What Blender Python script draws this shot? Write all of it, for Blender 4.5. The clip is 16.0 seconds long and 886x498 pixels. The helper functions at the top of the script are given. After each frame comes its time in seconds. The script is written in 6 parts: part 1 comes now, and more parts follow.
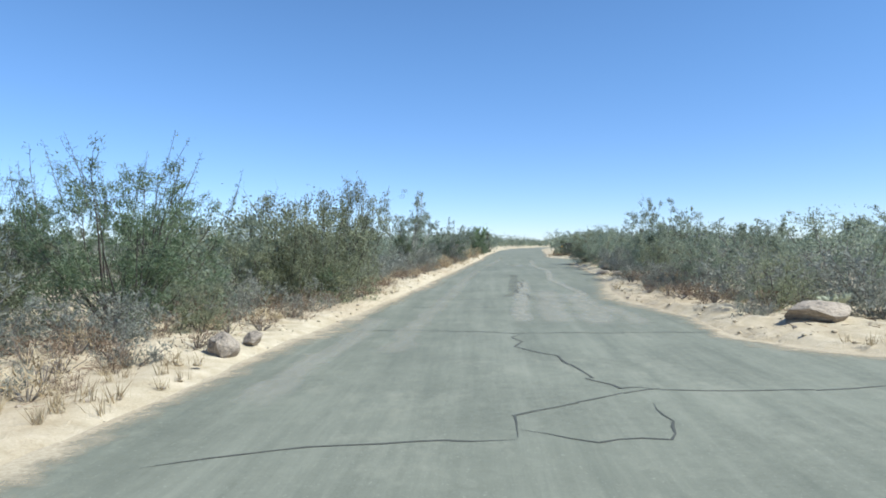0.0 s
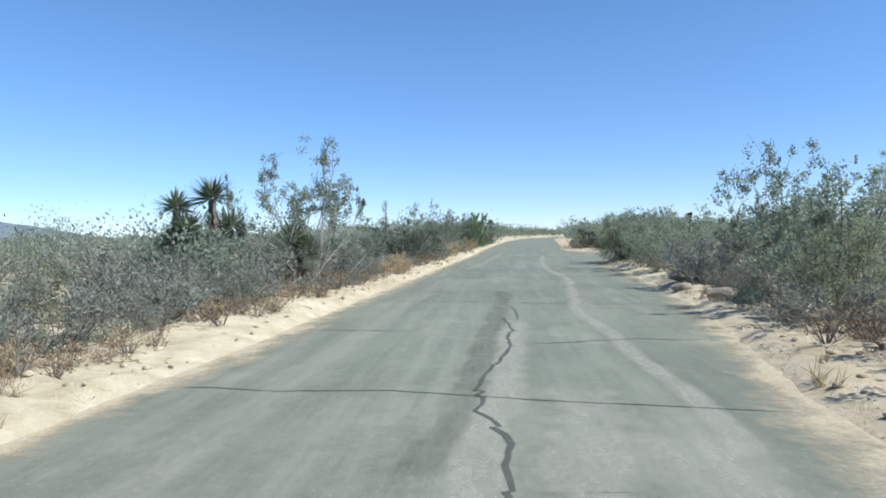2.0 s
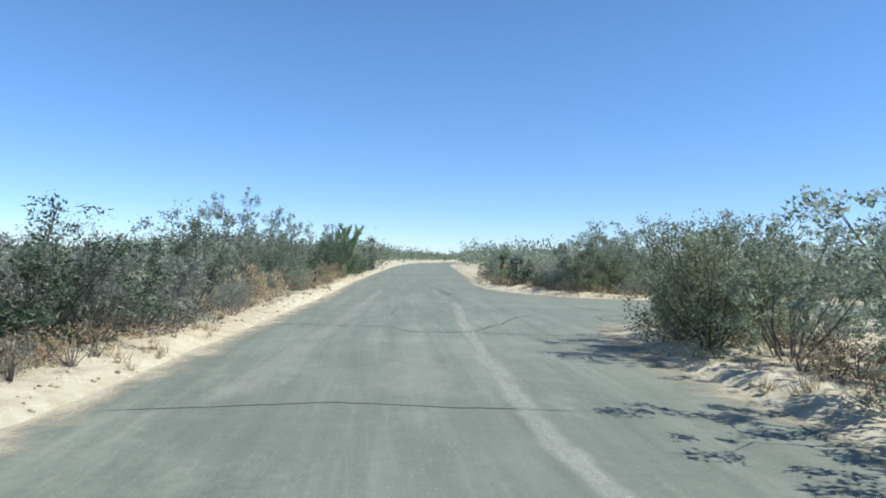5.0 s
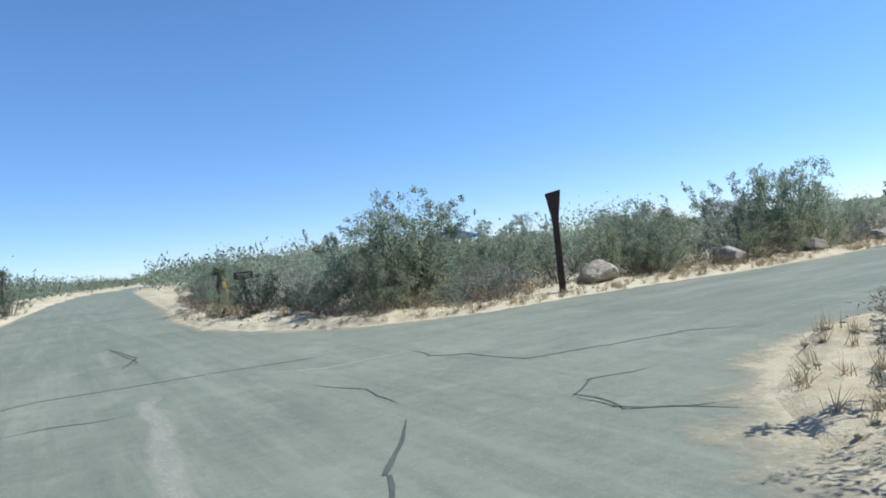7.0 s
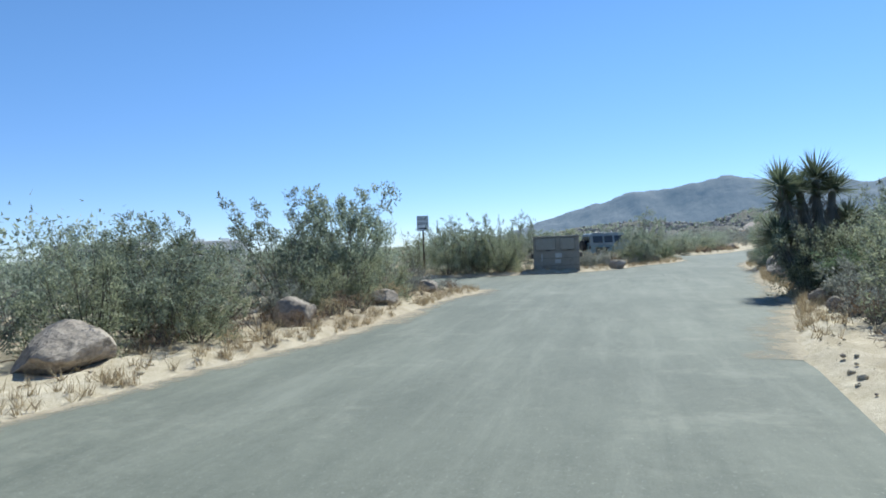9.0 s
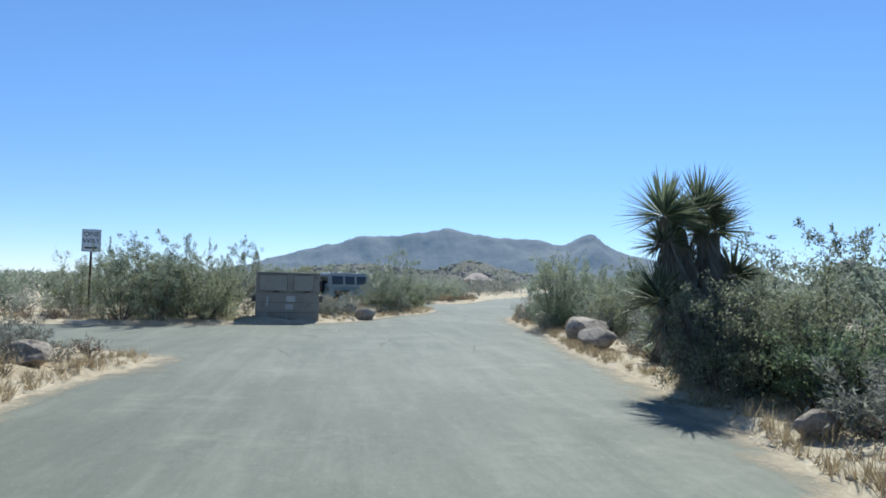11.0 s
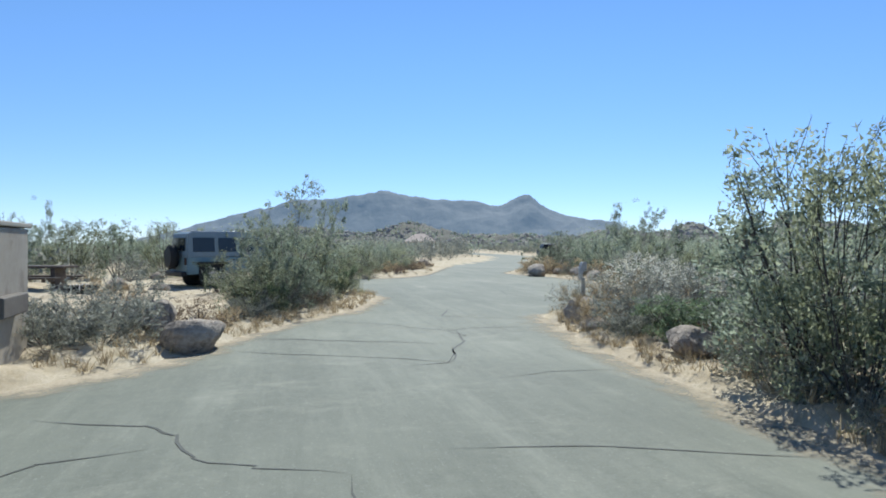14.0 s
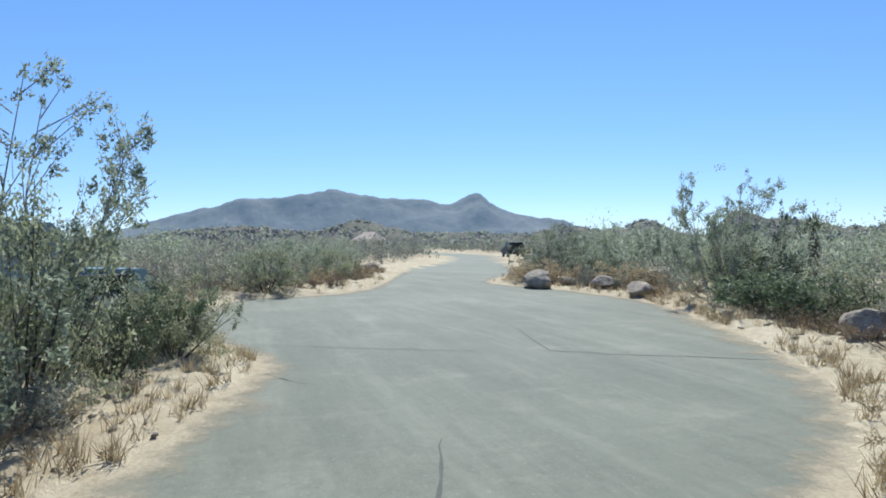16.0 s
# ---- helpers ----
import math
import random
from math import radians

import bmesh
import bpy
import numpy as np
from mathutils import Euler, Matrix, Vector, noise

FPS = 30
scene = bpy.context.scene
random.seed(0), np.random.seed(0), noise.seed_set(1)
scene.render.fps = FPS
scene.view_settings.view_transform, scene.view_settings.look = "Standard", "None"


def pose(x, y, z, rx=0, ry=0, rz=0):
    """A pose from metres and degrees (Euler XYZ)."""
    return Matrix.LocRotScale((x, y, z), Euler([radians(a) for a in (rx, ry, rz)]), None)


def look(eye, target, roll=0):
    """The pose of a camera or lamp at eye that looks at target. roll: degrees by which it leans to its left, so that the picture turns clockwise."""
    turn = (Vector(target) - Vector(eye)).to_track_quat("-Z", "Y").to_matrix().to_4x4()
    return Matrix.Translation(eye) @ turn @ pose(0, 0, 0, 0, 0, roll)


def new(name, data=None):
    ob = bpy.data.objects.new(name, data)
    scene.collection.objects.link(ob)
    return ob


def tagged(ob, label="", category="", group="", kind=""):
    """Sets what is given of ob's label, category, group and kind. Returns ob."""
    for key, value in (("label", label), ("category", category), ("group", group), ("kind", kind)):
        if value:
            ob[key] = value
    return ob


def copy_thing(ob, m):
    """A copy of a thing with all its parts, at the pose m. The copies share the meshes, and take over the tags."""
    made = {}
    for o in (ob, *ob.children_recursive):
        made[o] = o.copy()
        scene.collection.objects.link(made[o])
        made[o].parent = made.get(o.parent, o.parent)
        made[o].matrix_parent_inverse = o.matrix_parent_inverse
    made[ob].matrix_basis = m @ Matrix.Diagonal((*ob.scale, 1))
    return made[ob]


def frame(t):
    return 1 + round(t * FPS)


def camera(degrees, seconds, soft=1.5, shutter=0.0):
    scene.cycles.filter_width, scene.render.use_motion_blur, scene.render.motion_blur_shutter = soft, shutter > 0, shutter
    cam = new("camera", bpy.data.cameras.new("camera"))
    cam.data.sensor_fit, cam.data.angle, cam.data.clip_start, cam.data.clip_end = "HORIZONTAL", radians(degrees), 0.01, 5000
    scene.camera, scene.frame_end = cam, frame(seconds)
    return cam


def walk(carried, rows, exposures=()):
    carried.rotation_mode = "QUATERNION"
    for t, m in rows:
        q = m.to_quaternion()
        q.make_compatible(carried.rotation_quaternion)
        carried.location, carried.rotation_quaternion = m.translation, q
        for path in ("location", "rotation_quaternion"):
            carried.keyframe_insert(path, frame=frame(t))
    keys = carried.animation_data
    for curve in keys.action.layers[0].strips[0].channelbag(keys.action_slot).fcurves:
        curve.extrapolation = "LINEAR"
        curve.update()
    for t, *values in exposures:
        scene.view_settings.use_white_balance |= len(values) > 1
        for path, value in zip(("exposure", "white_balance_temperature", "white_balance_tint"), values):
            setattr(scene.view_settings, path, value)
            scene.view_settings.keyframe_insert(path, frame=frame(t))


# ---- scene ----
cam = camera(67.9, 16.0, soft=1.8)
PATH = [
    (0, (5.237, 3.854, 1.462), (4.645, 13.836, 1.371), -0.27),
    (0.5, (5.576, 7.212, 1.464), (4.803, 17.181, 1.355), -0.50),
    (1, (5.933, 10.832, 1.447), (5.023, 20.789, 1.295), -0.46),
    (1.5, (6.235, 14.379, 1.456), (5.299, 24.333, 1.243), -0.70),
    (2, (6.432, 17.880, 1.429), (5.650, 27.847, 1.196), -0.93),
    (2.5, (6.625, 21.301, 1.431), (6.155, 31.288, 1.233), -0.72),
    (3, (6.851, 24.524, 1.429), (6.764, 34.523, 1.310), -0.31),
    (3.2, (6.914, 25.778, 1.442), (6.994, 35.777, 1.344), -0.37),
    (5.3, (7.094, 39.334, 1.458), (8.118, 49.279, 1.644), 0.76),
    (5.5, (7.238, 40.661, 1.455), (8.372, 50.593, 1.698), 0.24),
    (6, (7.599, 43.847, 1.434), (9.422, 53.673, 1.789), -2.33),
    (6.5, (7.937, 46.578, 1.419), (11.356, 55.974, 1.596), -4.99),
    (7, (8.380, 48.944, 1.486), (13.541, 57.509, 1.454), -6.30),
    (7.5, (9.276, 50.931, 1.460), (15.940, 58.387, 1.370), -5.96),
    (8, (10.428, 52.511, 1.453), (18.421, 58.521, 1.368), -5.40),
    (8.5, (11.908, 53.789, 1.470), (20.913, 58.136, 1.395), -3.92),
    (9, (14.018, 55.124, 1.419), (23.698, 57.632, 1.383), -2.38),
    (9.5, (15.826, 55.666, 1.428), (25.778, 56.639, 1.453), -0.81),
    (10, (17.659, 55.870, 1.451), (27.655, 55.642, 1.608), 0.68),
    (10.2, (18.470, 55.904, 1.455), (28.447, 55.277, 1.690), 1.23),
    (12.3, (28.531, 55.470, 1.444), (38.327, 53.551, 2.041), 0.74),
    (12.5, (29.759, 55.309, 1.464), (39.556, 53.376, 1.999), 0.87),
    (13, (32.323, 54.881, 1.476), (42.117, 52.894, 1.817), 0.78),
    (13.5, (34.777, 54.416, 1.451), (44.552, 52.312, 1.608), 0.71),
    (14, (37.359, 53.855, 1.439), (47.054, 51.408, 1.393), 0.05),
    (14.5, (39.771, 53.279, 1.451), (49.369, 50.474, 1.324), -0.48),
    (15, (42.239, 52.791, 1.460), (51.771, 49.770, 1.370), -0.42),
    (15.5, (44.779, 52.105, 1.431), (54.291, 49.018, 1.363), -0.75),
    (16, (47.364, 51.557, 1.439), (56.848, 48.386, 1.373), -0.35),
]
EXPOSURE = [(0.0, 0.58, 5900, 4), (3.0, 0.57, 5900, 4), (5.5, 0.56, 5780, 3), (8.5, 0.41, 5750, 3), (12.5, 0.34, 5850, 5), (16.0, 0.36, 5900, 5)]
walk(cam, [(t, look(eye, target, roll)) for t, eye, target, roll in PATH], EXPOSURE)

# ---------------------------------------------------------------- light
SUN_AZ, SUN_EL = 110.0, 50.0          # degrees clockwise from +y, and above the horizon
world = bpy.data.worlds.new("desert_sky")
scene.world = world
world.use_nodes = True
wn, wl = world.node_tree.nodes, world.node_tree.links
sky = wn.new("ShaderNodeTexSky")
sky.sky_type, sky.sun_disc = "NISHITA", False
sky.sun_elevation, sky.sun_rotation = radians(SUN_EL), radians(SUN_AZ)
sky.air_density, sky.dust_density, sky.ozone_density, sky.altitude = 0.72, 0.0, 3.0, 900
tint = wn.new("ShaderNodeMix")
tint.data_type, tint.blend_type = "RGBA", "MULTIPLY"
tint.inputs[0].default_value, tint.inputs[7].default_value = 1.0, (0.86, 0.985, 1.055, 1)
wl.new(sky.outputs[0], tint.inputs[6])
# dusty air dims the lowest sky a little
tc, sep, low = wn.new("ShaderNodeTexCoord"), wn.new("ShaderNodeSeparateXYZ"), wn.new("ShaderNodeMapRange")
low.interpolation_type = "SMOOTHSTEP"
low.inputs[1].default_value, low.inputs[2].default_value = -0.08, 0.34
haze = wn.new("ShaderNodeMix")
haze.data_type, haze.blend_type = "RGBA", "MIX"
haze.inputs[6].default_value, haze.inputs[7].default_value = (0.72, 0.60, 0.645, 1), (0.92, 0.895, 0.885, 1)
dim = wn.new("ShaderNodeMix")
dim.data_type, dim.blend_type = "RGBA", "MULTIPLY"
dim.inputs[0].default_value = 1.0
wl.new(tc.outputs["Generated"], sep.inputs[0])
wl.new(sep.outputs[2], low.inputs[0])
wl.new(low.outputs[0], haze.inputs[0])
wl.new(tint.outputs[2], dim.inputs[6])
wl.new(haze.outputs[2], dim.inputs[7])
wl.new(dim.outputs[2], wn["Background"].inputs[0])
wn["Background"].inputs[1].default_value = 0.142
sun = new("sun", bpy.data.lights.new("sun", "SUN"))
sun.data.energy, sun.data.angle, sun.data.color = 4.7, radians(0.53), (1.0, 0.945, 0.85)
sun_dir = Vector((math.sin(radians(SUN_AZ)) * math.cos(radians(SUN_EL)), math.cos(radians(SUN_AZ)) * math.cos(radians(SUN_EL)), math.sin(radians(SUN_EL))))
sun.matrix_world = look(sun_dir * 60, (0, 0, 0))


# ---------------------------------------------------------------- materials
def mat_base(name, rough=0.8, metal=0.0, spec=0.3):
    m = bpy.data.materials.new(name)
    m.use_nodes = True
    b = m.node_tree.nodes["Principled BSDF"]
    b.inputs["Roughness"].default_value, b.inputs["Metallic"].default_value = rough, metal
    b.inputs["Specular IOR Level"].default_value = spec
    return m, m.node_tree.nodes, m.node_tree.links, b


def noise_node(n, l, scale, detail=4.0, rough=0.55, stretch=None, coord="Object"):
    tc = n.new("ShaderNodeTexCoord")
    t = n.new("ShaderNodeTexNoise")
    t.inputs["Scale"].default_value, t.inputs["Detail"].default_value, t.inputs["Roughness"].default_value = scale, detail, rough
    if stretch:
        mp = n.new("ShaderNodeMapping")
        mp.inputs["Scale"].default_value = stretch[:3]
        if len(stretch) > 3:
            mp.inputs["Rotation"].default_value = (0, 0, radians(stretch[3]))
        l.new(tc.outputs[coord], mp.inputs[0])
        l.new(mp.outputs[0], t.inputs["Vector"])
    else:
        l.new(tc.outputs[coord], t.inputs["Vector"])
    return t


def ramp(n, l, src, stops):
    r = n.new("ShaderNodeValToRGB")
    while len(r.color_ramp.elements) < len(stops):
        r.color_ramp.elements.new(0.5)
    for e, (p, c) in zip(r.color_ramp.elements, stops):
        e.position, e.color = p, (*c, 1) if len(c) == 3 else c
    l.new(src, r.inputs[0])
    return r


def mixc(n, l, fac, a, b, mode="MIX"):
    x = n.new("ShaderNodeMix")
    x.data_type, x.blend_type = "RGBA", mode
    for k, v in ((0, fac), (6, a), (7, b)):
        if hasattr(v, "links"):
            l.new(v, x.inputs[k])
        else:
            x.inputs[k].default_value = v if k == 0 else (*v, 1)
    return x.outputs[2]


def bump(n, l, b, height, strength, dist):
    bp = n.new("ShaderNodeBump")
    bp.inputs["Strength"].default_value, bp.inputs["Distance"].default_value = strength, dist
    l.new(height, bp.inputs["Height"])
    l.new(bp.outputs[0], b.inputs["Normal"])


def two_scale(name, dark, light, fine=8.0, coarse=0.7, rough=0.85, bump_s=0.3, bump_d=0.02, metal=0.0, coord="Object", stain=None, spec=0.3):
    m, n, l, b = mat_base(name, rough, metal, spec)
    f, c = noise_node(n, l, fine, 5, 0.6, coord=coord), noise_node(n, l, coarse, 3, 0.5, coord=coord)
    r = ramp(n, l, f.outputs[0], [(0.3, dark), (0.7, light)])
    col = mixc(n, l, 0.45, r.outputs[0], ramp(n, l, c.outputs[0], [(0.35, dark), (0.65, light)]).outputs[0])
    if stain:
        s = noise_node(n, l, coarse * 2.3, 4, 0.65, coord=coord)
        col = mixc(n, l, ramp(n, l, s.outputs[0], [(0.55, (0, 0, 0)), (0.68, (0.8, 0.8, 0.8))]).outputs[0], col, stain)
    l.new(col, b.inputs["Base Color"])
    if bump_s:
        bump(n, l, b, f.outputs[0], bump_s, bump_d)
    return m


def leaf_mat(name, dark, mid, light, transl=0.25, rough=0.55):
    """Leaves: colour varies leaf by leaf and bush by bush, and some light comes through."""
    m, n, l, b = mat_base(name, rough, 0.0, 0.5)
    g, oi = n.new("ShaderNodeNewGeometry"), n.new("ShaderNodeObjectInfo")
    r = ramp(n, l, g.outputs["Random Per Island"], [(0.0, dark), (0.5, mid), (1.0, light)])
    hs = n.new("ShaderNodeHueSaturation")
    mr = n.new("ShaderNodeMapRange")
    mr.inputs[3].default_value, mr.inputs[4].default_value = 0.8, 1.2
    l.new(oi.outputs["Random"], mr.inputs[0])
    l.new(mr.outputs[0], hs.inputs["Value"])
    l.new(r.outputs[0], hs.inputs["Color"])
    l.new(hs.outputs[0], b.inputs["Base Color"])
    tr = n.new("ShaderNodeBsdfTranslucent")
    l.new(hs.outputs[0], tr.inputs[0])
    mx = n.new("ShaderNodeMixShader")
    mx.inputs[0].default_value = transl
    l.new(b.outputs[0], mx.inputs[1])
    l.new(tr.outputs[0], mx.inputs[2])
    l.new(mx.outputs[0], n["Material Output"].inputs[0])
    return m


M_BARK = two_scale("bark_grey", (0.10, 0.085, 0.07), (0.24, 0.21, 0.18), 30, 4, 0.9, 0.2, 0.003)
M_BARK_DARK = two_scale("bark_dark", (0.05, 0.042, 0.036), (0.13, 0.11, 0.095), 30, 4, 0.9, 0.2, 0.003)
M_BARK_PALE = two_scale("bark_pale", (0.20, 0.18, 0.155), (0.40, 0.37, 0.33), 30, 4, 0.9, 0.2, 0.003)
M_CREAM = leaf_mat("seed_head", (0.42, 0.39, 0.30), (0.58, 0.55, 0.44), (0.72, 0.70, 0.60), 0.4, 0.7)
M_OLIVE = leaf_mat("leaf_olive", (0.145, 0.173, 0.118), (0.235, 0.270, 0.192), (0.37, 0.41, 0.308), 0.6)
M_DULL = leaf_mat("leaf_dull_green", (0.150, 0.166, 0.092), (0.245, 0.262, 0.155), (0.39, 0.405, 0.275), 0.58)
M_FRESH = leaf_mat("leaf_green", (0.085, 0.125, 0.065), (0.14, 0.19, 0.10), (0.23, 0.28, 0.165), 0.48)
M_GREY = leaf_mat("leaf_grey", (0.142, 0.148, 0.120), (0.228, 0.236, 0.194), (0.355, 0.36, 0.30), 0.45)
M_DARK = leaf_mat("leaf_dark", (0.035, 0.055, 0.030), (0.065, 0.09, 0.050), (0.12, 0.15, 0.08), 0.35)
M_STRAW = leaf_mat("straw", (0.28, 0.205, 0.115), (0.43, 0.34, 0.20), (0.60, 0.50, 0.33), 0.35, 0.7)
M_RUST = leaf_mat("dry_stems", (0.13, 0.085, 0.055), (0.22, 0.155, 0.10), (0.33, 0.25, 0.17), 0.15, 0.8)
M_YUCCA = leaf_mat("yucca_leaf", (0.08, 0.105, 0.06), (0.15, 0.18, 0.105), (0.26, 0.29, 0.18), 0.3, 0.5)
M_YDEAD = leaf_mat("yucca_dead", (0.12, 0.107, 0.082), (0.21, 0.19, 0.15), (0.31, 0.285, 0.225), 0.25, 0.85)
M_SPINE = leaf_mat("cholla_spine", (0.30, 0.32, 0.20), (0.46, 0.48, 0.33), (0.62, 0.62, 0.48), 0.2, 0.6)
M_CACTUS = leaf_mat("cactus_green", (0.10, 0.155, 0.065), (0.16, 0.225, 0.10), (0.25, 0.31, 0.16), 0.2, 0.6)
M_ROCK = two_scale("granite", (0.19, 0.16, 0.127), (0.52, 0.44, 0.35), 11, 2.6, 0.92, 0.9, 0.06, stain=(0.09, 0.078, 0.068))
M_ROCK_FAR = two_scale("granite_far", (0.17, 0.155, 0.14), (0.40, 0.365, 0.325), 0.8, 0.05, 0.9, 0.5, 0.4)


def asphalt():
    """Sun-bleached asphalt: stone grit, worn light blotches, darker bands, sand trodden in."""
    m, n, l, b = mat_base("asphalt", 0.8, 0, 0.3)
    grit, fleck, speck = noise_node(n, l, 55, 4, 0.75), noise_node(n, l, 7, 8, 0.8), noise_node(n, l, 26, 3, 0.8)
    blot, broad = noise_node(n, l, 0.55, 10, 0.74), noise_node(n, l, 0.13, 5, 0.6)
    along = noise_node(n, l, 1.0, 9, 0.72, (2.6, 0.14, 1, 3))        # streaks down the first road
    across = noise_node(n, l, 1.0, 9, 0.72, (0.2, 1.5, 1, 12))      # and down the second
    tc, sep, side = n.new("ShaderNodeTexCoord"), n.new("ShaderNodeSeparateXYZ"), n.new("ShaderNodeMapRange")
    side.inputs[1].default_value, side.inputs[2].default_value = 10.0, 17.0
    l.new(tc.outputs["Object"], sep.inputs[0])
    l.new(sep.outputs[0], side.inputs[0])
    streak = mixc(n, l, side.outputs[0], along.outputs[0], across.outputs[0])
    wear = noise_node(n, l, 1.0, 10, 0.76, (0.8, 0.45, 1, 4))
    wear2 = noise_node(n, l, 1.0, 10, 0.76, (0.9, 1.2, 1, 20))
    base = ramp(n, l, grit.outputs[0], [(0.25, (0.099, 0.106, 0.081)), (0.75, (0.250, 0.250, 0.191))])
    col = mixc(n, l, 0.55, base.outputs[0], ramp(n, l, fleck.outputs[0], [(0.3, (0.083, 0.090, 0.070)), (0.72, (0.241, 0.250, 0.194))]).outputs[0])
    col = mixc(n, l, ramp(n, l, blot.outputs[0], [(0.42, (0, 0, 0)), (0.60, (0.600, 0.600, 0.558))]).outputs[0], col, (0.214, 0.221, 0.170))
    col = mixc(n, l, ramp(n, l, broad.outputs[0], [(0.42, (0, 0, 0)), (0.60, (0.450, 0.450, 0.419))]).outputs[0], col, (0.119, 0.127, 0.099))
    col = mixc(n, l, ramp(n, l, wear.outputs[0], [(0.54, (0, 0, 0)), (0.66, (0.40, 0.40, 0.37))]).outputs[0], col, (0.309, 0.304, 0.233))
    col = mixc(n, l, ramp(n, l, wear2.outputs[0], [(0.56, (0, 0, 0)), (0.68, (0.30, 0.30, 0.28))]).outputs[0], col, (0.276, 0.275, 0.209))
    col = mixc(n, l, ramp(n, l, streak, [(0.50, (0, 0, 0)), (0.68, (0.5, 0.5, 0.47))]).outputs[0], col, (0.261, 0.265, 0.208))
    col = mixc(n, l, ramp(n, l, streak, [(0.32, (0.5, 0.5, 0.47)), (0.48, (0, 0, 0))]).outputs[0], col, (0.099, 0.109, 0.085))
    col = mixc(n, l, ramp(n, l, speck.outputs[0], [(0.60, (0, 0, 0)), (0.70, (0.550, 0.550, 0.512))]).outputs[0], col, (0.348, 0.350, 0.285))
    l.new(col, b.inputs["Base Color"])
    bump(n, l, b, fleck.outputs[0], 0.35, 0.012)
    return m


def sand():
    m, n, l, b = mat_base("sand", 0.95, 0, 0.1)
    grain, mid, big = noise_node(n, l, 40, 5, 0.7), noise_node(n, l, 3.0, 5, 0.6), noise_node(n, l, 0.16, 3, 0.5)
    c1 = ramp(n, l, grain.outputs[0], [(0.3, (0.395, 0.328, 0.225)), (0.7, (0.628, 0.551, 0.408))])
    c2 = ramp(n, l, mid.outputs[0], [(0.35, (0.359, 0.290, 0.179)), (0.65, (0.647, 0.569, 0.426))])
    col = mixc(n, l, 0.5, c1.outputs[0], c2.outputs[0])
    col = mixc(n, l, ramp(n, l, big.outputs[0], [(0.42, (0, 0, 0)), (0.62, (0.35, 0.35, 0.35))]).outputs[0], col, (0.323, 0.228, 0.141))
    l.new(col, b.inputs["Base Color"])
    add = n.new("ShaderNodeMath")
    add.operation = "MULTIPLY_ADD"
    add.inputs[1].default_value = 0.3
    l.new(grain.outputs[0], add.inputs[0])
    l.new(mid.outputs[0], add.inputs[2])
    bump(n, l, b, add.outputs[0], 0.8, 0.07)
    return m


M_ASPHALT, M_SAND = asphalt(), sand()
M_TAR = two_scale("crack_tar", (0.055, 0.056, 0.048), (0.105, 0.106, 0.09), 20, 2, 0.75, 0.3, 0.004)


def scraped(name, light, most):
    """Worn-through stone showing in broken patches, fading towards the streak's sides."""
    m, n, l, b = mat_base(name, 0.85, 0, 0.25)
    f, g = noise_node(n, l, 22, 5, 0.65), noise_node(n, l, 1.0, 12, 0.84, (4.6, 1.3, 1, 3))
    l.new(ramp(n, l, f.outputs[0], [(0.3, light[0]), (0.7, light[1])]).outputs[0], b.inputs["Base Color"])
    at, s = n.new("ShaderNodeAttribute"), n.new("ShaderNodeMath")
    at.attribute_name, s.operation = "worn", "ADD"
    l.new(at.outputs["Fac"], s.inputs[0])
    l.new(g.outputs[0], s.inputs[1])
    l.new(ramp(n, l, s.outputs[0], [(0.40, (0, 0, 0)), (0.78, (most, most, most))]).outputs[0], b.inputs["Alpha"])
    return m


M_PALE = scraped("pale_scrape", ((0.31, 0.30, 0.25), (0.48, 0.46, 0.385)), 0.56)
M_SMEAR = scraped("sealed_band", ((0.10, 0.102, 0.08), (0.15, 0.152, 0.122)), 0.5)


def drifted():
    """Blown sand lying thinly on the asphalt, thinning out from the verge."""
    m, n, l, b = mat_base("drifted_sand", 0.95, 0, 0.1)
    f, g = noise_node(n, l, 30, 5, 0.7), noise_node(n, l, 1.6, 9, 0.72)
    l.new(ramp(n, l, f.outputs[0], [(0.3, (0.361, 0.295, 0.202)), (0.7, (0.568, 0.490, 0.361))]).outputs[0], b.inputs["Base Color"])
    at = n.new("ShaderNodeAttribute")
    at.attribute_name = "drift"
    s = n.new("ShaderNodeMath")
    s.operation = "ADD"
    l.new(at.outputs["Fac"], s.inputs[0])
    l.new(g.outputs[0], s.inputs[1])
    l.new(ramp(n, l, s.outputs[0], [(0.62, (0, 0, 0)), (0.92, (0.85, 0.85, 0.85))]).outputs[0], b.inputs["Alpha"])
    return m


M_DRIFT = drifted()


# ---------------------------------------------------------------- mesh helpers
def mesh_from(name, verts, faces, mat, smooth=False):
    me = bpy.data.meshes.new(name)
    me.from_pydata([tuple(v) for v in verts], [], [tuple(f) for f in faces])
    me.materials.append(mat)
    if smooth:
        me.polygons.foreach_set("use_smooth", [True] * len(me.polygons))
    me.update()
    return me


def quads_mesh(name, quads, mat):
    """quads: array (n, 3 or 4, 3) of separate small faces."""
    q = np.asarray(quads, dtype=np.float32)
    me = bpy.data.meshes.new(name)
    n, k = q.shape[:2]
    me.vertices.add(n * k)
    me.vertices.foreach_set("co", q.reshape(-1))
    me.loops.add(n * k)
    me.loops.foreach_set("vertex_index", np.arange(n * k, dtype=np.int32))
    me.polygons.add(n)
    me.polygons.foreach_set("loop_start", np.arange(0, n * k, k, dtype=np.int32))
    me.materials.append(mat)
    me.update(calc_edges=True)
    me.validate()
    return me


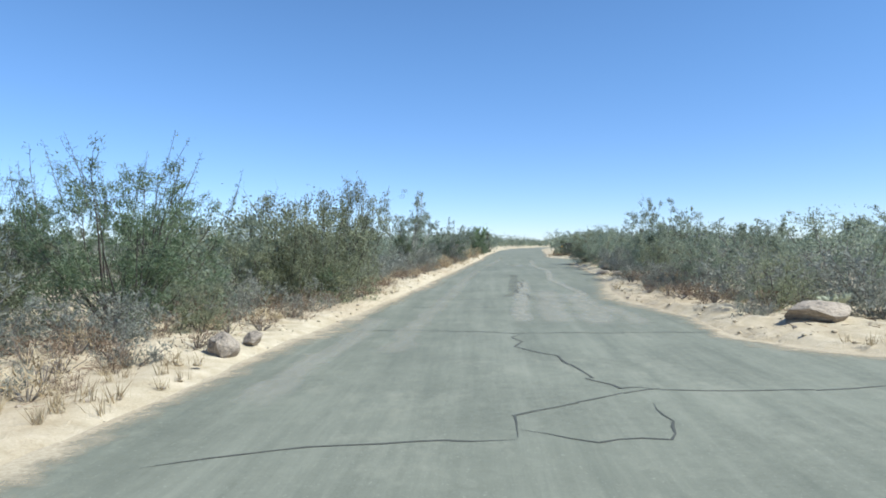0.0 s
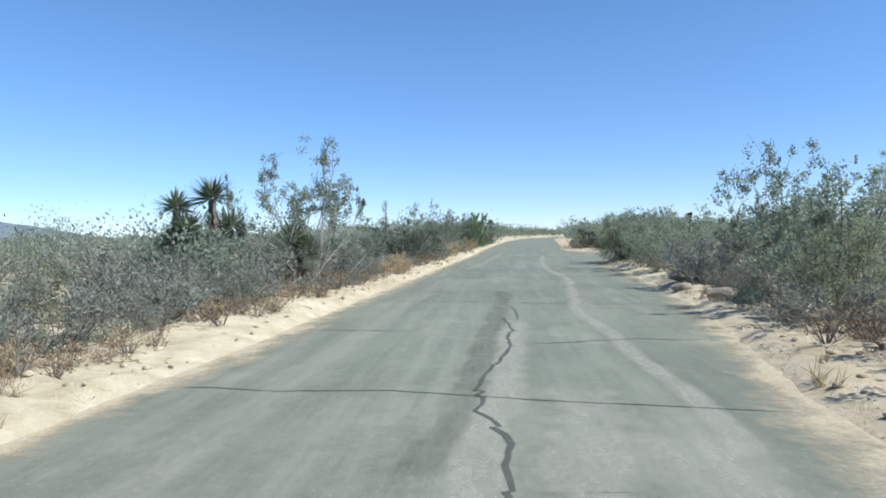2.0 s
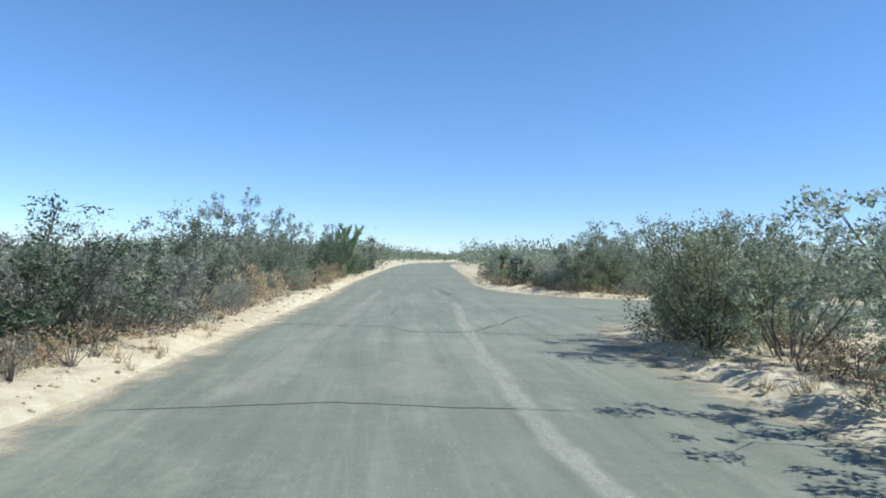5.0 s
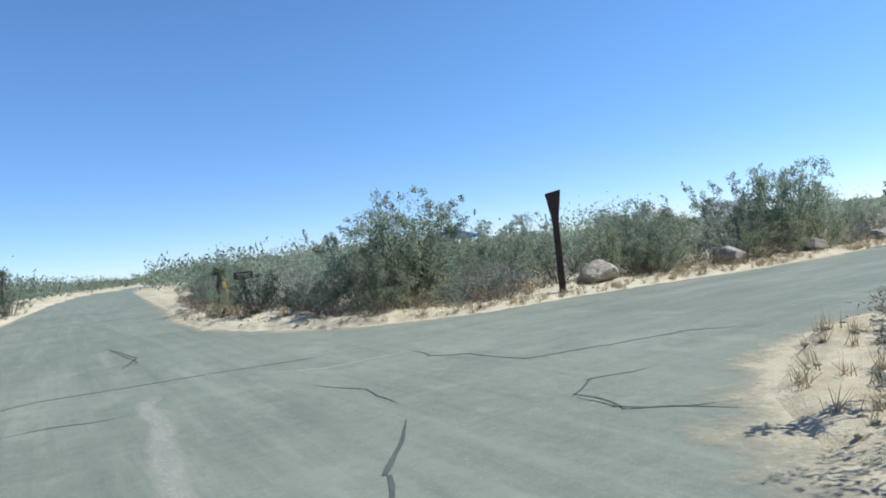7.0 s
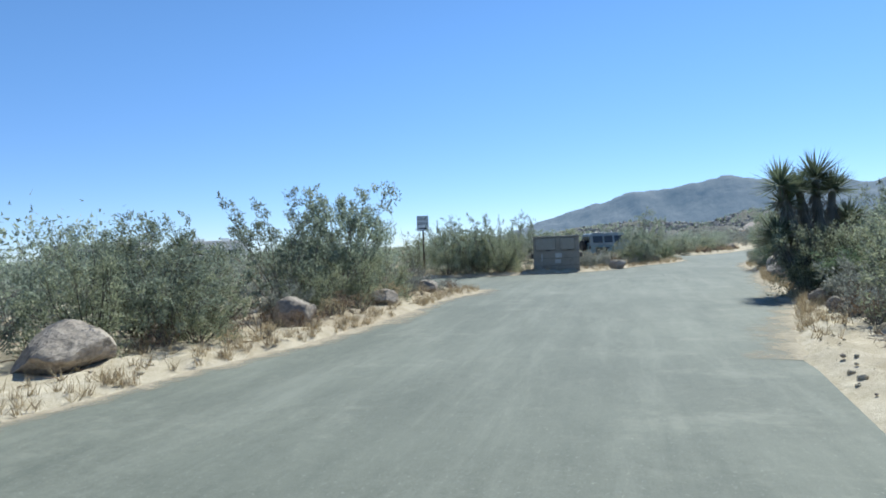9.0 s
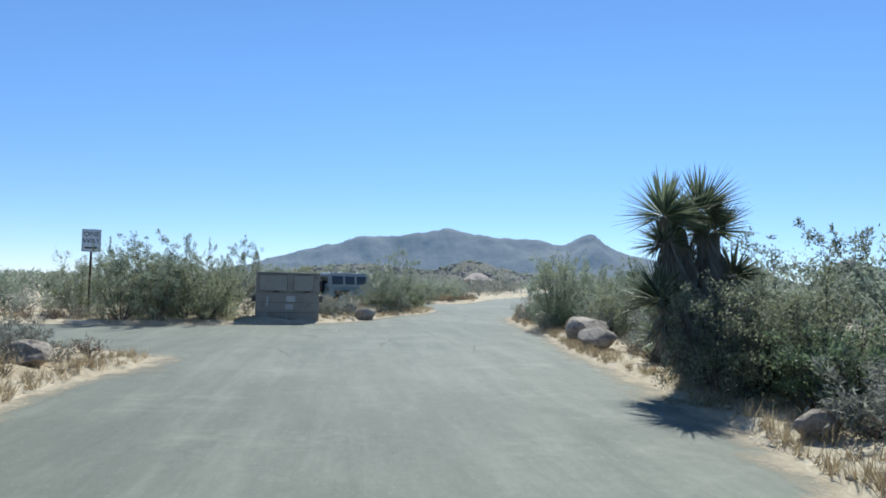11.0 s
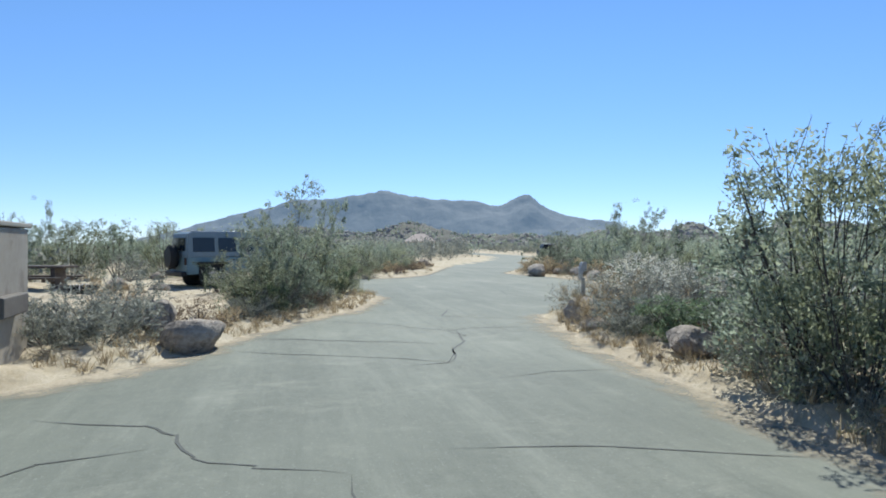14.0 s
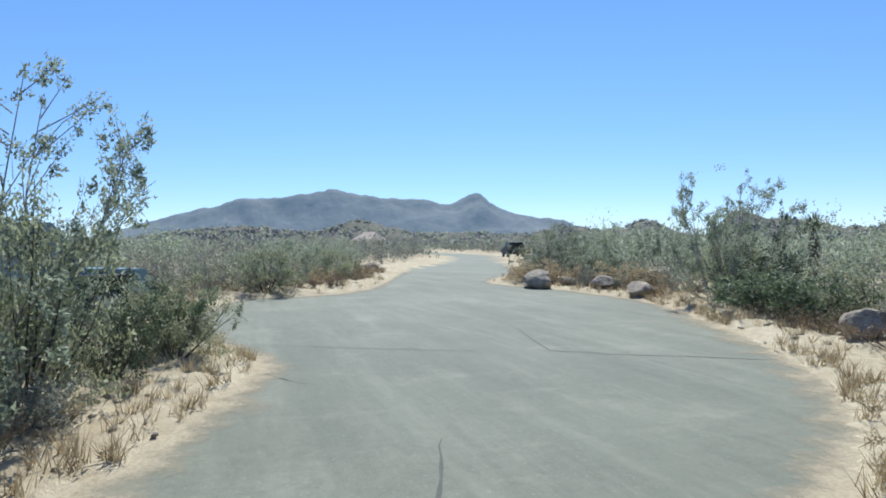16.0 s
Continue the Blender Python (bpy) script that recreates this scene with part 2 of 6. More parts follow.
def part(name, bm, mat, parent, label="", smooth=False):
    me = bpy.data.meshes.new(name)
    bm.to_mesh(me)
    bm.free()
    me.materials.append(mat)
    if smooth:
        me.polygons.foreach_set("use_smooth", [True] * len(me.polygons))
    ob = new(name, me)
    ob.parent = parent
    if label:
        tagged(ob, label)
    return ob


def part_mesh(name, me, parent, label=""):
    ob = new(name, me)
    ob.parent = parent
    if label:
        tagged(ob, label)
    return ob


def thing(name, m, label, category, group="", kind=""):
    ob = new(name)
    ob.empty_display_size = 0.2
    ob.matrix_world = m
    return tagged(ob, label, category, group, kind)


def box_bm(sx, sy, sz, at=(0, 0, 0), bevel=0.0, rot=None):
    bm = bmesh.new()
    bmesh.ops.create_cube(bm, size=1.0, matrix=Matrix.Diagonal((sx, sy, sz, 1)))
    if bevel:
        bmesh.ops.bevel(bm, geom=bm.edges[:], offset=bevel, segments=2, affect="EDGES", profile=0.5)
    m = Matrix.Translation(at)
    if rot:
        m = m @ pose(0, 0, 0, *rot)
    bmesh.ops.transform(bm, matrix=m, verts=bm.verts)
    return bm


def cyl_bm(r, h, at=(0, 0, 0), seg=16, r2=None, rot=None, bevel=0.0):
    bm = bmesh.new()
    bmesh.ops.create_cone(bm, cap_ends=True, segments=seg, radius1=r, radius2=r if r2 is None else r2, depth=h)
    if bevel:
        bmesh.ops.bevel(bm, geom=[e for e in bm.edges if abs(e.verts[0].co.z - e.verts[1].co.z) < 1e-5], offset=bevel, segments=2, affect="EDGES")
    m = Matrix.Translation(at)
    if rot:
        m = m @ pose(0, 0, 0, *rot)
    bmesh.ops.transform(bm, matrix=m, verts=bm.verts)
    return bm


def tube(points, radii, sides=3):
    """Verts and faces of a tapering tube along points."""
    pts = np.asarray(points, float)
    verts, faces = [], []
    for i, p in enumerate(pts):
        d = pts[min(i + 1, len(pts) - 1)] - pts[max(i - 1, 0)]
        d = d / (np.linalg.norm(d) + 1e-9)
        a = np.cross(d, (0.31, 0.77, 0.55))
        a = a / (np.linalg.norm(a) + 1e-9)
        b = np.cross(d, a)
        for k in range(sides):
            th = 2 * math.pi * k / sides
            verts.append(p + radii[i] * (math.cos(th) * a + math.sin(th) * b))
        if i:
            for k in range(sides):
                faces.append(((i - 1) * sides + k, (i - 1) * sides + (k + 1) % sides, i * sides + (k + 1) % sides, i * sides + k))
    return verts, faces


class Soup:
    def __init__(self):
        self.v, self.f = [], []

    def add(self, vf):
        o = len(self.v)
        self.v += list(vf[0])
        self.f += [tuple(i + o for i in f) for f in vf[1]]


def leaf_quads(rng, centres, dirs, length, width, jitter=0.9):
    """One small pointed blade for every centre, turned about its twig's direction."""
    n = len(centres)
    d = dirs + rng.normal(0, jitter, (n, 3))
    d /= np.linalg.norm(d, axis=1, keepdims=True) + 1e-9
    s = np.cross(d, rng.normal(0, 1, (n, 3)))
    s /= np.linalg.norm(s, axis=1, keepdims=True) + 1e-9
    ln = length * rng.uniform(0.6, 1.4, (n, 1))
    w = width * rng.uniform(0.6, 1.4, (n, 1))
    c = np.asarray(centres)
    return np.stack([c - s * w * 0.5, c + s * w * 0.5, c + d * ln], 1)


# ---------------------------------------------------------------- plan of the roads
WEST_EDGE = [(1.0, -60), (1.8, 0), (2.2, 9), (2.35, 13), (2.7, 17), (3.0, 22), (3.3, 27), (3.5, 32), (3.8, 37), (4.1, 43), (4.4, 49), (4.7, 54), (5.0, 60), (5.5, 74), (6.0, 84), (7.2, 105), (9.6, 140), (14.5, 180), (24, 208), (42, 222), (75, 230)]
ISLAND_EDGE = [(75, 214), (46, 206), (31, 192), (23.5, 172), (18.3, 143), (15, 108), (13.2, 84), (12.0, 72), (11.9, 67.5), (12.4, 65), (13.2, 62.9), (14.4, 61.5), (16.2, 60.6), (18.3, 60.5), (21, 60.2), (24, 59.7), (27.5, 59.5), (31, 59.5), (33.2, 59.1), (34.3, 59.2), (35, 60.2), (35.8, 62), (36.2, 76)]
NORTH_EDGE = [(42.6, 76), (42.6, 64), (42.8, 60.8), (43.3, 59), (44.4, 56.7), (46, 55.3), (47.9, 54.5), (50, 53.5), (52, 52.2), (53.6, 51.7), (55.5, 51.1), (57.5, 51.6), (60, 52.3), (63.5, 52), (65.6, 51), (66.8, 48.4), (70.4, 46.3), (77, 44), (86, 40.8), (97, 35.5), (125, 26), (170, 20)]
SOUTH_EDGE = [(170, 14), (122, 19), (97, 29.5), (88.3, 32.8), (78, 37.3), (70.5, 42), (68.3, 42.1), (66, 41.6), (61.6, 41.6), (55.8, 43.8), (52.6, 45.6), (51, 47.1), (49.8, 48.6), (47.7, 49.1), (45, 49.6), (40.3, 50), (36, 50.8), (31, 51.3), (27.6, 51.9), (24.2, 52.7), (22, 53.1)]
EAST_EDGE = [(18, 53.4), (15.3, 53.2), (13.2, 52.2), (12.2, 51.2), (11.6, 49.5), (11.1, 46), (10.9, 40), (10.5, 35), (10.2, 31), (9.7, 27.5), (9.0, 23.5), (8.8, 20.5), (9.3, 17), (9.1, 14), (10.4, 12.4), (13, 11.2), (14, 6), (12, 0.5), (8.8, -5), (7.6, -60)]


def smooth_line(pts, step=0.35, wobble=0.0):
    """A rounded polyline through the plan's points, with a slightly ragged edge."""
    p = np.array(pts, float)
    ext = np.vstack([2 * p[0] - p[1], p, 2 * p[-1] - p[-2]])
    out = []
    for i in range(1, len(ext) - 2):
        a, b, c, d = ext[i - 1 : i + 3]
        ln = np.linalg.norm(c - b)
        k = int(max(1, min(40, ln / step)))
        for s in np.arange(k) / k:
            m0, m1 = (c - a) * ln / (np.linalg.norm(c - a) + 1e-9), (d - b) * ln / (np.linalg.norm(d - b) + 1e-9)
            q = (2 * s**3 - 3 * s**2 + 1) * b + (s**3 - 2 * s**2 + s) * m0 + (-2 * s**3 + 3 * s**2) * c + (s**3 - s**2) * m1
            if wobble:
                q = q + wobble * np.array([noise.noise((q[0] * 0.9, q[1] * 0.9, 3.1)) + 0.6 * noise.noise((q[0] * 3.3, q[1] * 3.3, 9.1)), noise.noise((q[0] * 0.9, q[1] * 0.9, 17.7)) + 0.6 * noise.noise((q[0] * 3.3, q[1] * 3.3, 27.7))])
            out.append(q)
    out.append(p[-1])
    return out


OUTLINE = np.array([q for e in (WEST_EDGE, ISLAND_EDGE, NORTH_EDGE, SOUTH_EDGE, EAST_EDGE) for q in smooth_line(e, 0.4, 0.16)])
COARSE = np.array([q for e in (WEST_EDGE, ISLAND_EDGE, NORTH_EDGE, SOUTH_EDGE, EAST_EDGE) for q in smooth_line(e, 2.0)])


def road_distance(xy, outline=COARSE):
    """Signed distance to the asphalt's edge: negative on the asphalt."""
    xy = np.asarray(xy, float)
    best, inside = np.full(len(xy), 1e9), np.zeros(len(xy), bool)
    for a, b in zip(outline, np.roll(outline, -1, 0)):
        ab = b - a
        t = np.clip(((xy - a) @ ab) / (ab @ ab + 1e-12), 0, 1)
        best = np.minimum(best, np.hypot(*(xy - a - t[:, None] * ab).T))
        if a[1] != b[1]:
            cross = (a[1] > xy[:, 1]) != (b[1] > xy[:, 1])
            inside ^= cross & (xy[:, 0] < (b[0] - a[0]) * (xy[:, 1] - a[1]) / (b[1] - a[1]) + a[0])
    return np.where(inside, -best, best)


def value_noise(x, y, scale, seed):
    """Smooth noise on arrays, about -1 to 1."""
    rng = np.random.default_rng(seed)
    tab = rng.uniform(-1, 1, (256, 256))
    u, v = x / scale, y / scale
    i, j = np.floor(u).astype(int), np.floor(v).astype(int)
    f, g = u - i, v - j
    f, g = f * f * (3 - 2 * f), g * g * (3 - 2 * g)
    at = lambda a, b: tab[a % 256, b % 256]
    return (at(i, j) * (1 - f) + at(i + 1, j) * f) * (1 - g) + (at(i, j + 1) * (1 - f) + at(i + 1, j + 1) * f) * g


def ground_z(x, y, d=None):
    """Height of the sand: just under the asphalt, a low bank beside it, uneven desert beyond."""
    x, y = np.asarray(x, float), np.asarray(y, float)
    d = road_distance(np.stack([x, y], 1)) if d is None else d
    s = np.clip(d / 1.2, 0, 1)
    lump = np.clip(d / 0.25, 0, 1) * np.clip(1.6 - d / 1.6, 0, 1) * np.abs(value_noise(x, y, 0.55, 6)) * (0.5 + 0.5 * value_noise(x, y, 2.3, 7))
    bank = 0.05 * s + 0.07 * np.clip(d / 0.22, 0, 1) + 0.20 * lump
    z = bank + s * (0.06 * value_noise(x, y, 1.1, 1) + 0.06 * value_noise(x, y, 2.8, 2) + 0.035 * value_noise(x, y, 0.6, 3)) + np.clip((d - 3) / 20, 0, 1) * 0.25 * value_noise(x, y, 14, 4)
    return np.where(d < 0.02, -0.035, z - 0.012)


def axis_steps(lo, hi, step, far):
    core = list(np.arange(lo, hi, step))
    out_hi, out_lo, s, p, q = [], [], step, hi, lo
    while p < far:
        out_hi.append(p)
        s *= 1.22
        p += s
    s = step
    while q > -far:
        s *= 1.22
        q -= s
        out_lo.append(q)
    return np.array(out_lo[::-1] + core + out_hi + [far * 1.3])


gx, gy = axis_steps(-6, 72, 0.24, 4200), axis_steps(5, 74, 0.24, 4200)
GX, GY = np.meshgrid(gx, gy, indexing="ij")
flat = np.stack([GX.ravel(), GY.ravel()], 1)
near = (np.abs(flat[:, 0] - 40) < 180) & (np.abs(flat[:, 1] - 60) < 220)
gd = np.full(len(flat), 50.0)
gd[near] = road_distance(flat[near])
gz = ground_z(flat[:, 0], flat[:, 1], gd)
nx, ny = len(gx), len(gy)
ii = np.arange((nx - 1) * (ny - 1))
i0 = (ii // (ny - 1)) * ny + ii % (ny - 1)
gf = np.stack([i0, i0 + ny, i0 + ny + 1, i0 + 1], 1)
me = bpy.data.meshes.new("ground")
me.vertices.add(len(flat))
me.vertices.foreach_set("co", np.column_stack([flat, gz]).astype(np.float32).ravel())
me.loops.add(gf.size)
me.loops.foreach_set("vertex_index", gf.astype(np.int32).ravel())
me.polygons.add(len(gf))
me.polygons.foreach_set("loop_start", np.arange(0, gf.size, 4, dtype=np.int32))
me.polygons.foreach_set("use_smooth", np.ones(len(gf), bool))
me.materials.append(M_SAND)
me.update(calc_edges=True)
ground = tagged(new("ground", me), "pale tan desert sand with uneven low banks", "ground", kind="structure")

# asphalt slab with a real edge
bm = bmesh.new()
loop = [bm.verts.new((x, y, 0.0)) for x, y in OUTLINE]
edges = [bm.edges.new((a, b)) for a, b in zip(loop, loop[1:] + loop[:1])]
bmesh.ops.triangle_fill(bm, use_beauty=True, use_dissolve=False, edges=edges)
low = [bm.verts.new((x, y, -0.09)) for x, y in OUTLINE]
for k in range(len(loop)):
    j = (k + 1) % len(loop)
    bm.faces.new((loop[k], loop[j], low[j], low[k]))
bmesh.ops.recalc_face_normals(bm, faces=bm.faces[:])
me = bpy.data.meshes.new("road")
bm.to_mesh(me)
bm.free()
me.materials.append(M_ASPHALT)
road = tagged(new("road", me), "weathered grey asphalt road, cracked and sun-bleached", "road", kind="structure")


def ribbon(points, width, rng, z=0.004, rag=0.5):
    """A flat ragged strip along a wandering line on the road."""
    p = np.array(points, float)
    d = np.gradient(p, axis=0)
    d /= np.linalg.norm(d, axis=1, keepdims=True) + 1e-9
    s = np.stack([-d[:, 1], d[:, 0]], 1)
    k = len(p)
    taper = np.minimum(1, np.minimum(np.arange(k) + 0.3, k - 1 - np.arange(k) + 0.3) / 3)
    wl_, wr_ = (width * 0.5 * taper * (1 + rag * rng.uniform(-1, 1, k)) for _ in range(2))
    top = np.concatenate([p + s * wl_[:, None], p - s * wr_[:, None]])
    verts = [(x, y, z) for x, y in top]
    return verts, [(i, i + 1, k + i + 1, k + i) for i in range(k - 1)]


def wander(a, b, rng, amp, step=0.18):
    a, b = np.array(a, float), np.array(b, float)
    n = max(4, int(np.linalg.norm(b - a) / step))
    t = np.linspace(0, 1, n)
    d = (b - a) / np.linalg.norm(b - a)
    off = np.interp(t, np.linspace(0, 1, max(3, n // 5)), rng.normal(0, amp, max(3, n // 5))) + rng.normal(0, amp * 0.12, n)
    off *= np.sin(np.pi * np.clip(t, 0.02, 0.98)) ** 0.3
    return a + (b - a) * t[:, None] + np.array([-d[1], d[0]]) * off[:, None]


def crack(points, width=0.035, amp=0.05, seed=1):
    rng = np.random.default_rng(seed)
    line = np.concatenate([wander(a, b, rng, amp) for a, b in zip(points, points[1:])])
    v, f = ribbon(line, width, rng)
    part_mesh("crack", mesh_from("crack", v, f, M_TAR), road, "dark tar-filled crack")


crack([(3.0, 8.0), (4.0, 8.5), (5.0, 8.7), (5.5, 8.75)], 0.0251, 0.045, 1)
crack([(5.5, 8.8), (5.5, 9.4), (6.1, 9.9), (6.6, 10.3), (7.0, 10.5), (8.5, 10.5), (9.6, 10.75)], 0.0263, 0.045, 2)
crack([(7.0, 10.5), (6.6, 10.5), (6.4, 11.0), (6.3, 11.8), (6.2, 12.4), (5.7, 13.1), (5.7, 14.1), (5.9, 14.5)], 0.0303, 0.045, 3)
crack([(2.6, 14.9), (4.7, 14.7), (5.8, 14.5), (7.5, 14.6), (9.1, 14.7)], 0.0238, 0.045, 4)
crack([(6.8, 9.9), (6.8, 9.3), (6.6, 8.8), (6.1, 8.7), (5.5, 9.0)], 0.0238, 0.045, 5)
crack([(2.9, 18.8), (4.3, 18.7), (5.3, 18.7), (5.9, 18.9), (6.6, 19.2), (7.1, 19.4)], 0.0263, 0.045, 6)
crack([(3.0, 20.9), (5.1, 20.8), (6.0, 20.7), (6.7, 20.6), (7.0, 20.2), (7.2, 19.8), (7.8, 19.7), (8.7, 19.5)], 0.0251, 0.045, 7)
crack([(6.7, 20.6), (6.7, 21.2), (6.5, 21.5), (6.5, 22.1), (6.4, 22.7), (6.3, 23.6), (6.2, 23.8), (6.4, 25.0), (6.7, 27.4), (6.6, 29.1)], 0.042, 0.06, 8)
crack([(2.9, 24.0), (4.6, 23.8), (6.3, 23.6), (7.8, 23.3), (8.9, 23.1)], 0.0238, 0.045, 9)
crack([(3.3, 27.7), (5.3, 27.5)], 0.0224, 0.045, 10)
crack([(3.4, 31.9), (5.0, 31.8), (6.9, 31.3), (8.0, 31.0), (8.7, 30.9), (9.8, 30.9)], 0.0263, 0.045, 11)
crack([(4.4, 33.9), (5.8, 33.6)], 0.0224, 0.045, 12)
crack([(4.0, 35.9), (5.9, 36.1), (6.9, 35.8), (8.4, 35.5), (9.3, 35.0), (10.4, 34.8)], 0.0238, 0.045, 13)
crack([(6.7, 31.2), (6.7, 30.6), (6.8, 29.8), (6.8, 28.6)], 0.024, 0.045, 14)
crack([(7.5, 33.7), (8.2, 33.9)], 0.0224, 0.045, 15)
crack([(4.3, 51.35), (5.4, 51.2), (6.6, 50.9), (7.8, 50.7)], 0.0263, 0.045, 16)
crack([(7.8, 50.6), (8.2, 50.2), (8.6, 50.0), (9.3, 49.8), (10.1, 49.7), (11.2, 49.6)], 0.0238, 0.045, 17)
crack([(8.6, 50.0), (9.1, 50.6), (9.6, 51.4), (10.2, 53.0), (11.0, 54.2)], 0.0434, 0.045, 18)
crack([(7.2, 50.7), (7.5, 50.1), (7.9, 49.9), (8.4, 49.9), (8.6, 50.0)], 0.0329, 0.045, 19)
crack([(12.9, 57.8), (12.8, 57.0), (13.2, 56.5), (13.3, 55.5), (14.4, 55.15), (15.6, 55.0), (16.3, 54.2)], 0.0303, 0.045, 20)
crack([(13.9, 53.8), (12.9, 53.9), (12.4, 53.6), (12.3, 52.9), (12.7, 52.5), (13.3, 52.1)], 0.0263, 0.045, 21)
crack([(11.0, 56.7), (11.3, 55.8), (11.2, 54.8)], 0.0276, 0.045, 22)
crack([(9.4, 65.7), (9.7, 62.9), (9.3, 61.5)], 0.0381, 0.045, 23)
crack([(38.9, 53.8), (38.5, 54.6), (37.2, 54.9), (36.3, 55.0)], 0.0228, 0.045, 24)
crack([(38.4, 58.4), (38.4, 57.3), (38.5, 56.5), (38.7, 55.5), (38.5, 54.6)], 0.0216, 0.045, 25)
crack([(38.0, 54.6), (37.6, 53.6), (37.8, 52.6), (36.8, 51.8), (36.6, 50.9)], 0.0206, 0.045, 26)
crack([(41.1, 58.2), (40.8, 57.5), (39.1, 56.5), (38.6, 56.5)], 0.0196, 0.045, 27)
crack([(37.8, 52.6), (36.5, 52.9), (35.5, 53.1)], 0.0206, 0.045, 28)
crack([(35.9, 56.7), (35.8, 56.3), (35.8, 55.0)], 0.0185, 0.045, 29)
crack([(36.2, 57.3), (35.4, 57.0), (34.4, 56.8)], 0.0228, 0.045, 30)
crack([(42.6, 57.3), (41.7, 56.7), (41.4, 56.1), (41.8, 55.7), (42.2, 55.4), (42.4, 54.7)], 0.0216, 0.045, 31)
crack([(41.4, 56.1), (41.2, 55.4), (40.7, 54.9), (40.3, 54.3)], 0.0228, 0.045, 32)
crack([(43.4, 55.8), (43.0, 54.9), (42.7, 54.6), (42.1, 54.4), (41.8, 54.0), (41.5, 53.4)], 0.0216, 0.045, 33)
crack([(41.5, 53.4), (40.6, 53.4), (39.5, 53.3)], 0.0271, 0.045, 34)
crack([(41.9, 52.7), (41.6, 51.5), (41.1, 50.2)], 0.0196, 0.045, 35)
crack([(45.1, 52.5), (45.2, 51.8), (46.5, 51.4)], 0.0228, 0.045, 36)
crack([(44.1, 51.6), (44.4, 50.8), (44.2, 49.8)], 0.0185, 0.045, 37)
crack([(47.9, 54.4), (47.7, 53.7), (47.5, 53.1), (47.0, 52.1)], 0.0216, 0.045, 38)
crack([(50.2, 53.2), (49.7, 52.4), (49.3, 51.9), (48.7, 51.6), (48.2, 51.0), (48.4, 50.5), (48.2, 49.1)], 0.0196, 0.045, 39)
crack([(48.2, 51.0), (47.8, 51.0), (47.5, 50.9), (47.2, 51.1)], 0.0228, 0.045, 40)
crack([(52.0, 50.0), (50.4, 50.6), (50.1, 50.1)], 0.0250, 0.045, 41)
crack([(50.6, 50.9), (50.4, 50.6), (50.2, 49.0)], 0.0185, 0.045, 42)
crack([(57.2, 51.1), (56.4, 49.7), (55.6, 48.2)], 0.0196, 0.045, 43)
crack([(57.8, 46.8), (55.3, 47.4), (54.9, 46.9), (53.6, 45.0)], 0.0216, 0.045, 44)
crack([(55.3, 51.2), (54.7, 51.0), (54.1, 50.6)], 0.0196, 0.045, 45)

crack([(6.8, 28.3), (7.9, 28.1)], 0.0229, 0.045, 46)
crack([(6.7, 26.3), (7.5, 26.5), (8.2, 26.7), (9.3, 26.5)], 0.0264, 0.045, 47)
crack([(3.4, 34.6), (4.6, 34.3), (5.5, 34.0)], 0.0229, 0.045, 48)
crack([(50.3, 50.3), (49.9, 49.6), (49.5, 48.9)], 0.0229, 0.045, 52)
crack([(12.4, 53.6), (12.3, 53.0), (13.0, 51.9)], 0.0264, 0.045, 54)
crack([(5.5, 58.2), (6.8, 58.9), (8.1, 59.5), (10.2, 59.1), (12.1, 58.7)], 0.0299, 0.045, 55)
crack([(7.4, 57.3), (8.2, 57.3), (9.1, 57.1)], 0.0264, 0.045, 56)
crack([(9.4, 65.6), (9.6, 62.1), (8.5, 61.6)], 0.0264, 0.045, 57)
crack([(7.2, 53.2), (7.4, 55.8), (7.7, 57.0)], 0.026, 0.05, 58)
crack([(4.3, 39.2), (6.1, 39.4), (8.6, 38.9), (10.4, 38.6)], 0.0246, 0.045, 59)
crack([(4.4, 43.6), (6.6, 43.9), (9.0, 43.5)], 0.0246, 0.045, 60)
crack([(46.8, 54.5), (45.9, 52.9), (45.2, 51.8)], 0.022, 0.05, 61)
crack([(45.2, 51.8), (46.2, 51.5), (47.0, 51.1), (48.2, 50.9)], 0.03, 0.05, 62)
crack([(47.9, 54.2), (47.4, 53.0), (46.7, 51.4)], 0.02, 0.05, 63)


def scrape(points, width, seed, rag=0.35, strong=0.0, mat=None, label="pale worn streak"):
    """A streak where the surface is worn to the stone, or sealed over."""
    rng_ = np.random.default_rng(seed)
    p = np.concatenate([wander(a, b, rng_, 0.05) for a, b in zip(points, points[1:])])
    d = np.gradient(p, axis=0)
    d /= np.linalg.norm(d, axis=1, keepdims=True) + 1e-9
    s = np.stack([-d[:, 1], d[:, 0]], 1)
    k = len(p)
    half = width * 0.75 * (1 + rag * 0.5 * rng_.uniform(-1, 1, k))
    ends = np.minimum(1, np.minimum(np.arange(k), k - 1 - np.arange(k)) / 4)
    verts, worn = [], []
    for f, a in ((-1, -0.4), (-0.35, 0.08), (0.35, 0.08), (1, -0.4)):
        verts += [(x, y, 0.0022 + 0.0001 * seed) for x, y in p + s * (half * f)[:, None]]
        worn += list(a + strong - 0.45 * (1 - ends))
    faces = [(r * k + i, r * k + i + 1, (r + 1) * k + i + 1, (r + 1) * k + i) for r in range(3) for i in range(k - 1)]
    me = mesh_from("worn_streak", verts, faces, mat or M_PALE)
    me.attributes.new("worn", "FLOAT", "POINT").data.foreach_set("value", np.array(worn, dtype=np.float32))
    part_mesh("worn_streak", me, road, label)


